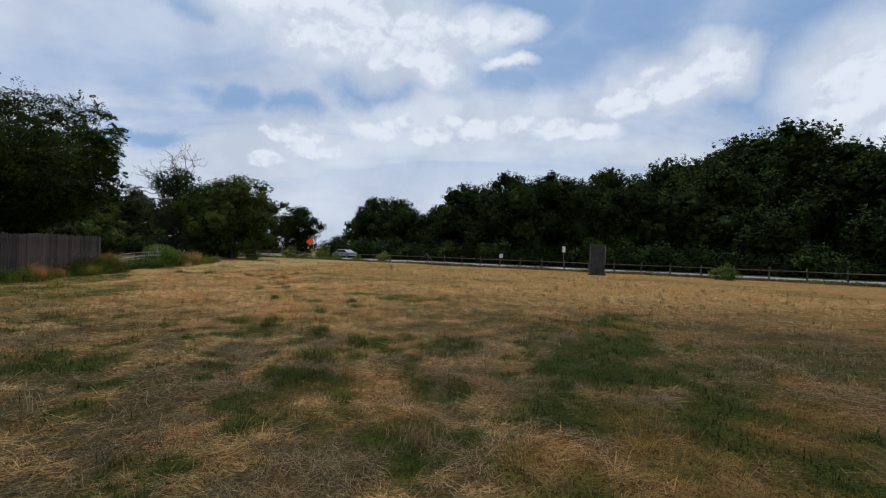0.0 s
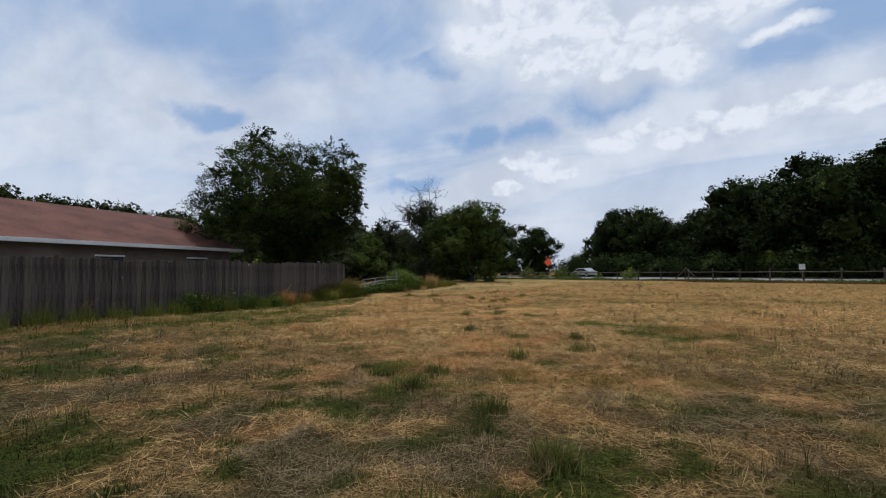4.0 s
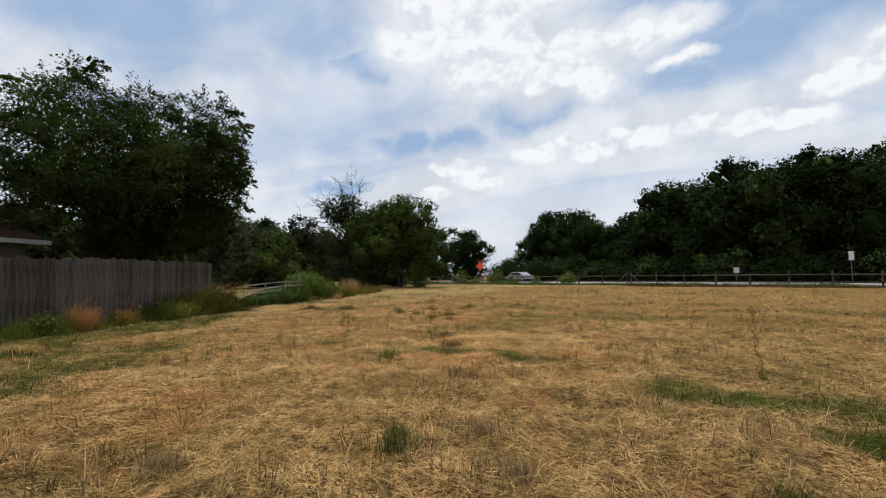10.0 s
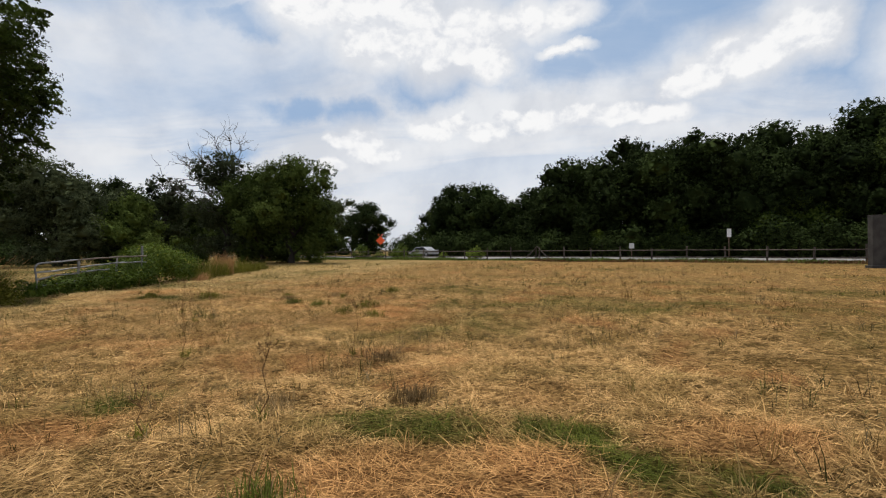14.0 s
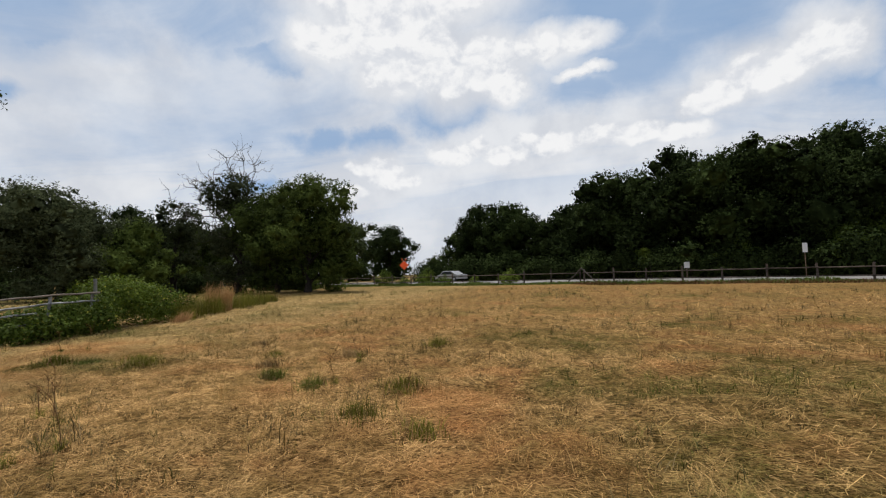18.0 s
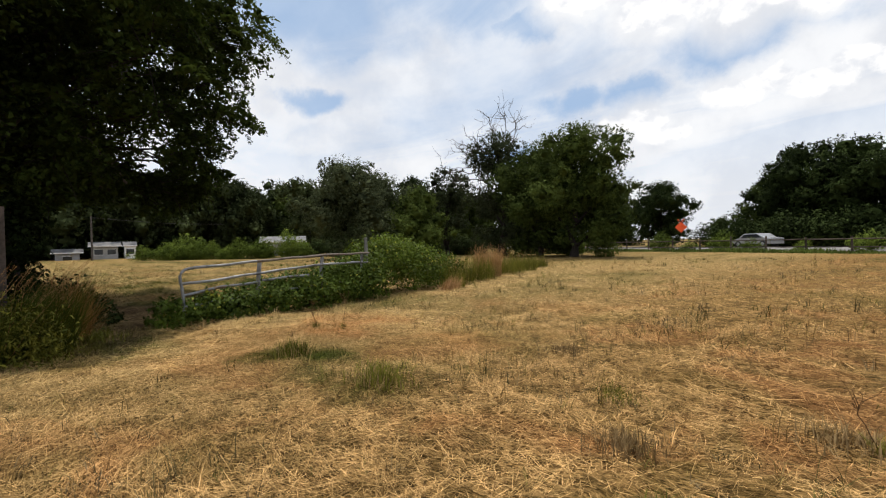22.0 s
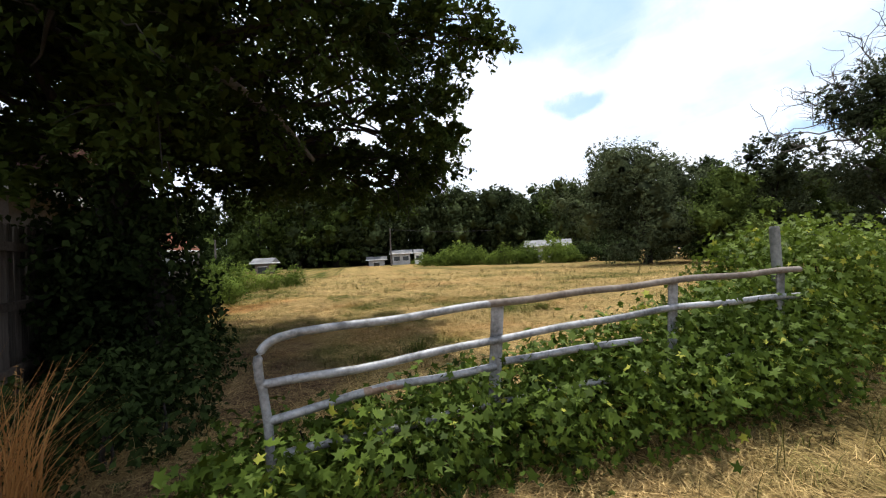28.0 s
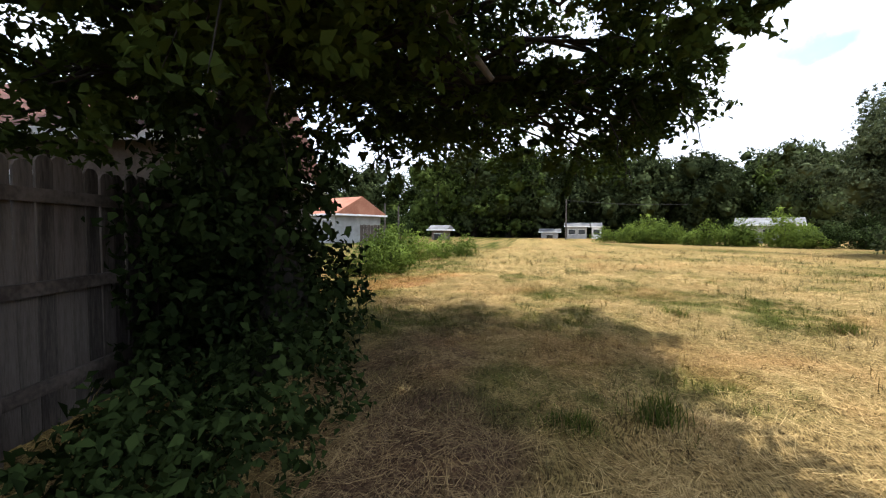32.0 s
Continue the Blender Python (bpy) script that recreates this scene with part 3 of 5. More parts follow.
def make_tree(name, label, seed, height, spread, leaf_mat, count, leaf, fork=0.3, limbs=9, trunk_r=None, low=0.25, top=1.0, lean=(0, 0), bare=0, lobe=0.34,
              m=None, group="", bark=None, clump=12, hollow=0.5, skew=(0, 0), leafspread=0.12, masses=None, skirt=0, loose=0.7, corners=3, dead=0.0, sprays=0, heart=0.62):
    """A tree: tapered trunk, limbs each a part, and a crown of single leaves in clumps."""
    rng = np.random.default_rng(seed)
    bark = bark or M_BARK
    t = thing(name, label, "tree", m, group)
    tr = trunk_r or 0.028 * height
    tip = np.array([lean[0], lean[1], height * 0.72])
    pts = bend(rng, (0, 0, -0.15), tip, 8, 0, 0.02)
    rad = np.linspace(tr, tr * 0.28, 8)
    rad[0] *= 1.45
    tube("trunk", pts, rad, bark, t, 10)
    lobes = []
    for x, y, z, r in masses or ():
        k = min(6, max(3, int((z - r * 0.6) / tip[2] * 7 * 0.75)))
        line = bend(rng, pts[k], (x, y, z), 7, 0.05, 0.035)
        tube("limb", line, np.linspace(tr * 0.19, tr * 0.04, 7), bark, t, 6)
        for _ in range(3):
            q = line[rng.integers(3, 7)]
            e = np.array([x, y, z]) + rng.uniform(-0.45, 0.45, 3) * r
            tube("branch", bend(rng, q, e, 5, 0.03, 0.05), np.linspace(tr * 0.07, tr * 0.02, 5), bark, t, 5)
        lobes.append((x, y, z, r))
        for _ in range(4):
            o = rng.normal(size=3)
            o *= r * 0.95 / np.linalg.norm(o)
            lobes.append((x + o[0], y + o[1], z + o[2] * 0.8, r * rng.uniform(0.28, 0.45)))
    for i in range(0 if masses else limbs):
        f = fork + (0.95 - fork) * (i + 0.3) / limbs
        az = i * 2.4 + rng.uniform(-0.4, 0.4)
        s = f * 7
        a = pts[int(s)] + (pts[min(int(s) + 1, 7)] - pts[int(s)]) * (s - int(s))
        g = (f - fork) / (1 - fork)
        reach = spread * (0.95 - 0.55 * g ** 1.5) * rng.uniform(0.75, 1.1)
        zend = height * (low + (top - low) * (0.25 + 0.66 * g)) + rng.uniform(-0.05, 0.05) * height
        b = a * [0.5, 0.5, 0] + [math.cos(az) * reach + skew[0] * g, math.sin(az) * reach + skew[1] * g, zend]
        line = bend(rng, a, b, 6, 0.08, 0.03)
        tube("limb", line, np.linspace(tr * (0.5 - 0.25 * g), tr * 0.08, 6), bark, t, 6)
        r = spread * lobe * rng.uniform(0.8, 1.2)
        lobes.append((*b, r))
        mid = line[3]
        lobes.append((*(mid + [0, 0, 0.1 * r]), r * 0.95))
        for _ in range(2):
            o = rng.normal(size=3) * r * [0.8, 0.8, 0.5]
            lobes.append((*(b + o), r * rng.uniform(0.45, 0.7)))
    if not masses:
        lobes.append((tip[0], tip[1], height * top - spread * lobe * 0.6, spread * lobe * 0.9))
    for k in range(skirt):
        az, r = k * 2.4, spread * rng.uniform(0.25, 0.38)
        lobes.append((math.cos(az) * spread * 0.55, math.sin(az) * spread * 0.55, r * 0.7 + rng.uniform(0, 0.12) * height, r))
    if masses:
        V, F, U, lines = twiggy(rng, lobes, count, leaf, corners)
        tagged(tubes("twig_growth", lines, bark, t, 3), kind="stuff")
    else:
        whole = lobes
        lobes = billows(rng, lobes, 4)
        V, F, U = crown(rng, lobes, count, leaf, clump, leafspread, hollow=hollow, loose=loose, corners=corners, own_turn=1.2, inside=whole, keep_out=heart + 0.08)
        V2, F2, U2 = filler_shells(rng, whole, heart)
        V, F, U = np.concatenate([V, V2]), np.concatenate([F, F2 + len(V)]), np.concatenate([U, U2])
    if sprays:
        # loose leafy twigs that hang out of the crown
        outer = np.asarray(masses)
        lines, LP, LN = [], [], []
        for q in rng.integers(0, len(outer), sprays):
            c, r = outer[q, :3], outer[q, 3]
            o = rng.normal(size=3) + 0.9 * np.array([c[0], c[1], 0]) / (np.hypot(c[0], c[1]) + 0.5)
            o /= np.linalg.norm(o)
            a = c + o * r * 0.7
            e = c + o * (r * 0.95 + rng.uniform(0.05, 0.42)) + [0, 0, -rng.uniform(0.1, 0.4)]
            twig = bend(rng, a, e, 6, 0.06, 0.03)
            lines.append((twig, np.linspace(0.012, 0.003, 6)))
            k = rng.integers(16, 30)
            u = rng.uniform(0.2, 1.03, k) * 5
            i0 = np.minimum(u.astype(int), 4)
            LP.append(twig[i0] + (twig[i0 + 1] - twig[i0]) * (u - i0)[:, None] + rng.normal(0, 0.06, (k, 3)))
            LN.append(o * 0.4 + rng.normal(size=(k, 3)) * 0.7 + [0, 0, 0.5])
        LP, LN = np.concatenate(LP), np.concatenate(LN)
        V2, F2 = leaves(rng, LP, LN, leaf * 0.95, 0.6, corners=corners)
        V, F, U = np.concatenate([V, V2]), np.concatenate([F, F2 + len(V)]), np.concatenate([U, np.repeat(LN / np.linalg.norm(LN, axis=1, keepdims=True), corners, 0)])
        tagged(tubes("spray", lines, bark, t, 4), kind="stuff")
    V[:, 2] = np.maximum(V[:, 2], 0.02)
    tagged(part("crown", quads_mesh("crown", V, F, leaf_mat, None, U), leaf_mat, t), kind="stuff")
    if bare:
        lines = []
        for i in range(bare):
            az, el = (rng.normal(dead, 0.55), rng.uniform(0.05, 0.95)) if i % 2 else (rng.uniform(0, 6.28), rng.uniform(0.7, 1.35))
            a = np.array([lean[0], lean[1], height * (rng.uniform(0.36, 0.66) if i % 2 else rng.uniform(0.55, 0.75))])
            L = spread * rng.uniform(1.0, 1.45)
            b = a + L * np.array([math.cos(az) * math.cos(el), math.sin(az) * math.cos(el), math.sin(el)])
            b[2] = min(b[2], height * rng.uniform(0.95, 1.05))
            main = bend(rng, a, b, 8, 0.03, 0.035)
            lines.append((main, np.linspace(0.085, 0.018, 8)))
            for j in range(7):
                k = rng.integers(2, 8)
                e = main[k] + rng.normal(size=3) * 0.17 * L + (b - a) * 0.14
                twig = bend(rng, main[k], e, 5, 0, 0.06)
                lines.append((twig, np.linspace(0.034, 0.010, 5)))
                for _ in range(3):
                    q = twig[rng.integers(1, 5)]
                    lines.append((bend(rng, q, q + rng.normal(size=3) * 0.08 * L + (b - a) * 0.06, 4, 0, 0.06), np.linspace(0.018, 0.007, 4)))
        tagged(tubes("dead_wood", lines, M_DEADWOOD, t, 4), kind="stuff")
    return t


def make_bush(name, label, seed, lobes, leaf_mat, count, leaf, category="bush", m=None, stems=6, group="", clump=8, up=0.6, hollow=0.55, spread=0.14, slim=0.6, corners=4):
    """A bush: a few stems and a crown of single leaves."""
    rng = np.random.default_rng(seed)
    t = thing(name, label, category, m, group)
    L = np.asarray(lobes, float)
    lines = []
    for i in range(stems):
        c = L[rng.integers(len(L))]
        lines.append((bend(rng, (c[0] + rng.uniform(-0.1, 0.1), c[1] + rng.uniform(-0.1, 0.1), -0.05), (c[0], c[1], c[2] + c[3] * 0.4), 5, 0, 0.06), np.linspace(0.018, 0.006, 5)))
    tagged(tubes("stems", lines, M_BARK, t, 5), kind="stuff")
    V, F, U = crown(rng, L, count, leaf, clump, spread, hollow=hollow, up=up, slim=slim, corners=corners, loose=0.7 if corners == 3 else 1.0, own_turn=0.2 if corners == 3 else 1.3)
    V[:, 2] = np.maximum(V[:, 2], 0.01)
    tagged(part("foliage", quads_mesh("foliage", V, F, leaf_mat, None, U), leaf_mat, t), kind="stuff")
    return t


def blades(rng, P, length, width, tilt, curl=0.35):
    """Grass blades: two-piece ribbons rising from P, tilted by tilt radians from upright."""
    n = len(P)
    az = rng.uniform(0, 2 * np.pi, n)
    d = np.stack([np.cos(az), np.sin(az), 0 * az], 1)
    s = np.stack([-np.sin(az), np.cos(az), 0 * az], 1) * (width / 2)[:, None]
    t2 = np.minimum(tilt + curl, 1.65)
    a = P + (d * np.sin(tilt)[:, None] + [0, 0, 1] * np.cos(tilt)[:, None]) * (length * 0.55)[:, None]
    b = a + (d * np.sin(t2)[:, None] + [0, 0, 1] * np.cos(t2)[:, None]) * (length * 0.45)[:, None]
    V = np.stack([P - s, P + s, a + s * 0.8, a - s * 0.8, b + s * 0.2, b - s * 0.2], 1).reshape(-1, 3)
    i = np.arange(n)[:, None] * 6
    F = np.concatenate([i + [0, 1, 2, 3], i + [3, 2, 4, 5]])
    return V, F


# ---- ground ----
STRIP = np.array([(-1, -1), (0, 6), (-3, 11), (-6, 16), (-9, 20.5), (-13, 23.5), (-17.5, 24.5), (-23, 24.5), (-29, 25.5)], float)


def lattice(x, y, scale, seed):
    """Smooth value noise in 0..1."""
    tab = np.random.default_rng(seed).uniform(0, 1, (64, 64))
    u, v = np.asarray(x) / scale + 500.37, np.asarray(y) / scale + 500.73
    i, j = np.floor(u).astype(int), np.floor(v).astype(int)
    fu, fv = u - i, v - j
    fu, fv = fu * fu * (3 - 2 * fu), fv * fv * (3 - 2 * fv)
    g = lambda a, b: tab[a % 64, b % 64]
    return (g(i, j) * (1 - fu) + g(i + 1, j) * fu) * (1 - fv) + (g(i, j + 1) * (1 - fu) + g(i + 1, j + 1) * fu) * fv


def off_strip(x, y):
    """Distance from the walked strip."""
    best = np.full(np.shape(x), 1e9)
    for a, b in zip(STRIP[:-1], STRIP[1:]):
        ab = b - a
        t = np.clip(((x - a[0]) * ab[0] + (y - a[1]) * ab[1]) / (ab @ ab), 0, 1)
        best = np.minimum(best, np.hypot(x - a[0] - t * ab[0], y - a[1] - t * ab[1]))
    return best


def ground_z(x, y):
    x, y = np.asarray(x, float), np.asarray(y, float)
    z = 0.05 * (lattice(x, y, 2.2, 3) - 0.5) + 0.10 * (lattice(x, y, 7.0, 4) - 0.5)
    near = np.clip((70 - np.hypot(x + 10, y - 20)) / 30, 0, 1)
    bank = 0.16 * np.clip((-9 - x) / 5, 0, 1) * np.clip((15 - y) / 6, 0, 1)
    lumps = (0.10 * np.maximum(lattice(x, y, 0.55, 5) - 0.42, 0) + 0.045 * np.maximum(lattice(x, y, 0.27, 6) - 0.4, 0)) * np.clip((12 - off_strip(x, y)) / 6, 0, 1)
    return z * near + bank + lumps


# GREEN: x, y, r1, r2 (along), turn, strength
GREEN = [(1.4, 5.6, 1.0, 0.9, -20, 1.0), (2.7, 4.4, 1.4, 2.4, -20, 1.0), (2.3, 7.4, 0.9, 1.9, -20, 1.0), (3.4, 10.4, 0.8, 3.0, -18, 0.9), (-5.4, 6.3, 0.6, 1.2, 60, 0.8), (-5.0, 6.3, 0.5, 0.9, 0, 0.6),
         (-13.6, 12.6, 1.3, 5.0, 15, 0.9), (-12.0, 14.6, 1.0, 4.0, 20, 0.6), (-15.6, 17.6, 1.2, 3.5, 15, 0.8), (-2.3, 15.8, 0.5, 1.6, 80, 0.8), (-3.1, 15.9, 0.45, 1.0, 75, 1.0),
         (-2.4, 15.1, 0.35, 0.7, 75, 0.9), (-5.7, 17.4, 0.3, 0.6, 80, 0.9), (-6.1, 17.7, 0.45, 0.35, 0, 0.9), (-5.5, 17.3, 0.4, 0.3, 0, 0.8), (-7.4, 17.7, 0.8, 0.3, 0, 0.6),
         (-9.7, 17.7, 0.5, 0.3, 0, 0.7), (-16.3, 24.4, 0.5, 0.28, 60, 0.9), (-16.0, 24.7, 0.4, 0.25, 60, 0.8), (-19.2, 23.0, 0.6, 1.1, 60, 0.7), (-18.2, 23.2, 0.7, 1.0, 60, 0.5),
         (-23.5, 24.6, 1.1, 1.6, 30, 0.55), (-26.5, 24.5, 1.2, 1.6, 30, 0.5), (-33, 20.5, 1.5, 4, 70, 0.6)]
LIVE = [(-2.1, 5.3, 0.3, 0.35, 0, 1.0), (-1.75, 5.6, 0.25, 0.4, 0, 1.0), (-1.4, 4.8, 0.5, 0.3, 0, 1.0), (-0.4, 4.7, 0.4, 0.3, 0, 1.0), (0.1, 5.9, 0.45, 0.4, 0, 0.8), (-1.2, 5.9, 0.35, 0.4, 0, 0.8), (-0.1, 8.5, 0.4, 0.6, 0, 0.9),
        (-4.7, 10.0, 0.5, 0.4, 30, 0.9), (-3.7, 9.3, 0.6, 0.35, 40, 0.9), (-3.0, 10.6, 0.35, 0.3, 0, 0.7), (-2.0, 10.8, 0.4, 0.3, 0, 0.8), (-0.9, 11.3, 0.5, 0.4, 0, 0.8), (-1.5, 15.4, 1.0, 0.4, 80, 0.8), (-3.0, 11.4, 0.3, 0.2, 0, 0.8)]
RUST = [(-0.6, 5.8, 0.5, 0.8, 30, 0.3), (-4.2, 10.7, 0.6, 0.9, 40, 0.6), (-4.4, 12.0, 0.5, 0.6, 0, 0.9), (-5.0, 12.6, 0.8, 0.5, 20, 0.6), (-6.7, 16.9, 0.9, 0.5, 10, 0.7),
        (-5.2, 17.7, 0.7, 0.4, 10, 0.6), (-9.15, 23.4, 0.6, 0.8, 50, 0.9), (-17.5, 25.8, 0.9, 1.3, 20, 0.8), (-15.6, 25.8, 0.6, 0.9, 20, 0.5), (-30.5, 21.0, 0.8, 2.5, 70, 0.7)]
BARE = [(-22.0, 23.6, 0.8, 2.0, 80, 0.95), (-20.4, 23.5, 0.3, 1.2, 75, 0.9), (-24.3, 23.0, 0.9, 1.6, 80, 0.8), (-18.9, 23.2, 0.25, 0.8, 75, 0.6)]


def spots(x, y, rows, seed):
    f = np.zeros(np.shape(x))
    wob = lattice(x, y, 0.7, seed) - 0.5
    for cx, cy, a, b, turn, s in rows:
        c, q = math.cos(radians(turn)), math.sin(radians(turn))
        u, v = (x - cx) * c + (y - cy) * q, -(x - cx) * q + (y - cy) * c
        d = np.sqrt((u / a) ** 2 + (v / b) ** 2) + wob * 0.9
        f = np.maximum(f, s * np.clip((1.15 - d) / 0.5, 0, 1))
    return f


def cover(x, y):
    """How green, rusty and bare the field is at a place."""
    g = np.clip((lattice(x, y, 3.4, 11) * 0.6 + lattice(x, y, 1.1, 12) * 0.4 - 0.56) / 0.2, 0, 1) * 0.42
    g += 0.25 * np.clip((6.5 - y) / 8, 0, 1)
    g += 0.30 * np.clip((-21.5 - x) / 4, 0, 1) * (0.3 + lattice(x, y, 0.9, 35))
    g = np.maximum(np.maximum(g, spots(x, y, GREEN, 13)), spots(x, y, LIVE, 28))
    edge = -18.8 + 0.277 * (22 - y) + 0.9
    g = np.maximum(g, 0.75 * np.clip((edge + 1.8 - x) / 2.0, 0, 1) * np.clip((22.5 - y) / 2, 0, 1) * (0.5 + lattice(x, y, 0.8, 14)))
    r = np.clip((lattice(x, y, 2.6, 15) * 0.6 + lattice(x, y, 0.7, 16) * 0.4 - 0.6) / 0.18, 0, 1) * 0.35
    r = np.maximum(r, spots(x, y, RUST, 17))
    g = np.maximum(g, 0.9 * np.clip((lattice(x, y, 0.42, 33) * 0.65 + lattice(x, y, 0.17, 34) * 0.35 - 0.56) / 0.12, 0, 1) * np.clip((14 - y) / 6, 0, 1))
    g = g * (0.45 + 0.9 * np.clip((lattice(x, y, 0.24, 19) * 0.6 + lattice(x, y, 0.09, 20) * 0.4 - 0.28) / 0.35, 0, 1))
    return np.clip(g, 0, 1), np.clip(r * (0.25 + 0.9 * lattice(x, y, 0.3, 27)), 0, 1), spots(x, y, BARE, 18)


def dulled(x, y):
    """How far dim light is painted into the straw: most where the field begins."""
    # the right side is darkened in the same way
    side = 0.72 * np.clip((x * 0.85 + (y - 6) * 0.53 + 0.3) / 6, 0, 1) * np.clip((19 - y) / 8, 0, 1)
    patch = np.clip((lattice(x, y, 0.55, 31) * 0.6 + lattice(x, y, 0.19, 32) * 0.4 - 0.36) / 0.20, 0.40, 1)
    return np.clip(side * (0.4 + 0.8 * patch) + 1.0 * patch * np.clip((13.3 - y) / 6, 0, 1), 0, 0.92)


def axis_steps(lo, hi, fine, far):
    mid = np.arange(lo, hi + 1e-6, fine)
    out = fine * 1.28 ** np.arange(1, 42)
    out = np.cumsum(out)
    out = out[out < far]
    return np.concatenate([(lo - out)[::-1], mid, hi + out])


gx, gy = axis_steps(-33, 6, 0.15, 2500), axis_steps(-3, 31, 0.15, 2500)
GX, GY = np.meshgrid(gx, gy)
gV = np.stack([GX, GY, ground_z(GX, GY)], -1).reshape(-1, 3)
nx, ny = len(gx), len(gy)
i, j = np.meshgrid(np.arange(nx - 1), np.arange(ny - 1))
a = (j * nx + i).ravel()
gF = np.stack([a, a + 1, a + nx + 1, a + nx], 1)
g_, r_, b_ = cover(gV[:, 0], gV[:, 1])
ground = part("ground", quads_mesh("ground", gV, gF, M_FIELD, {"green": g_, "rust": r_, "bare": b_, "dim": dulled(gV[:, 0], gV[:, 1])}), M_FIELD)
ground.data.polygons.foreach_set("use_smooth", np.ones(len(gF), bool))
tagged(ground, "mown field of dry straw-coloured grass with green patches", "ground", kind="structure")


def strew(name, label, seed, rings, maker):
    """Blades over the field, thinner away from the walked strip."""
    rng = np.random.default_rng(seed)
    Vs, Fs, As, tint, grim, n = [], [], [], [], [], 0
    for d0, d1, per_m2, scale in rings:
        x0, x1 = STRIP[:, 0].min() - d1, STRIP[:, 0].max() + d1
        y0, y1 = STRIP[:, 1].min() - d1, STRIP[:, 1].max() + d1
        k = int((x1 - x0) * (y1 - y0) * per_m2)
        x, y = rng.uniform(x0, x1, k), rng.uniform(y0, y1, k)
        d = off_strip(x, y)
        keep = (d >= d0) & (d < d1)
        # nothing behind the board fence, in the yard
        keep &= ~((x < -18.9 + 0.277 * (21.98 - y)) & (y < 21.7 + 0.277 * (x + 18.9)))
        x, y = x[keep], y[keep]
        V, F, px, py, *own = maker(rng, x, y, scale)
        tint.append(own[0] if own else np.zeros(len(V)))
        grim.append(own[1] if own else np.zeros(len(V)))
        Vs.append(V), Fs.append(F + n), As.append(np.stack([px, py], 1))
        n += len(V)
    V, F, A = np.concatenate(Vs), np.concatenate(Fs), np.concatenate(As)
    g, r, b = cover(A[:, 0], A[:, 1])
    jit = 0.25 * np.sin(A[:, 0] * 91.7 + A[:, 1] * 57.3)
    ob = part(name, quads_mesh(name, V, F, M_BLADES, {"green": np.clip(np.maximum(g * 1.25 + jit * (g > 0.05), np.concatenate(tint)), 0, 1), "rust": r, "bare": b * 0.6, "dim": np.maximum(dulled(A[:, 0], A[:, 1]), np.concatenate(grim))}), M_BLADES)
    return tagged(ob, label, "grass", kind="stuff")


def lying(rng, x, y, scale):
    """Cut stems lying in swirled mats, thin in the gaps between them."""
    mat = lattice(x, y, 0.42, 21) * 0.6 + lattice(x, y, 0.16, 22) * 0.4
    keep = rng.uniform(0, 1, len(x)) < np.clip((mat - 0.20) / 0.28, 0.3, 1)
    x, y, mat = x[keep], y[keep], mat[keep]
    n = len(x)
    z = ground_z(x, y) + 0.004 + 0.11 * np.clip(mat - 0.3, 0, 1) * rng.uniform(0, 1, n)
    P = np.stack([x, y, z], 1)
    flow = lattice(x, y, 0.9, 26) * 9.0
    az = np.where(rng.uniform(0, 1, n) < 0.4, flow + rng.normal(0, 0.6, n), rng.uniform(0, 6.28, n))
    el, L, w = rng.uniform(-0.08, 0.34, n), rng.gamma(3.0, 0.029, n).clip(0.02, 0.24) * scale ** 0.4, rng.uniform(0.0015, 0.0034, n) * scale ** 0.8
    s = np.stack([-np.sin(az), np.cos(az), rng.uniform(-0.6, 0.6, n)], 1) * (w / 2)[:, None]
    d = np.stack([np.cos(az) * np.cos(el), np.sin(az) * np.cos(el), np.sin(el)], 1) * L[:, None]
    V = np.stack([P - s, P + s, P + d + s * 0.7, P + d - s * 0.7], 1).reshape(-1, 3)
    return V, np.arange(4 * n).reshape(-1, 4), x.repeat(4), y.repeat(4)


def tufts(rng, x, y, scale):
    k = 9
    g, r, b = cover(x, y)
    keep = rng.uniform(0, 1, len(x)) < np.clip(1.5 * lattice(x, y, 0.8, 23) - 0.25, 0.05, 1) * (1 - 0.8 * b)
    x, y = x[keep], y[keep]
    n = len(x)
    hgt = (0.9 + 0.12 * scale) * rng.gamma(3.0, 0.028, n).clip(0.03, 0.22) * (0.5 + 0.9 * lattice(x, y, 1.1, 24))
    cx, cy = x.repeat(k), y.repeat(k)
    px, py = cx + rng.normal(0, 0.03, n * k) * scale ** 0.5, cy + rng.normal(0, 0.03, n * k) * scale ** 0.5
    P = np.stack([px, py, ground_z(px, py)], 1)
    V, F = blades(rng, P, hgt.repeat(k) * rng.uniform(0.5, 1.3, n * k) * 1.25, rng.uniform(0.003, 0.0065, n * k) * scale ** 0.8, rng.uniform(0.1, 1.05, n * k), 0.5)
    V[:, 2] = np.maximum(V[:, 2], ground_z(V[:, 0], V[:, 1]))
    own = rng.choice((0.0, 0.45, 0.85), n, p=(0.52, 0.27, 0.21)).repeat(k * 6)
    dull = rng.choice((0.0, 0.4, 0.9), n, p=(0.35, 0.28, 0.37)).repeat(k * 6)
    return V, F, cx.repeat(6), cy.repeat(6), own, dull


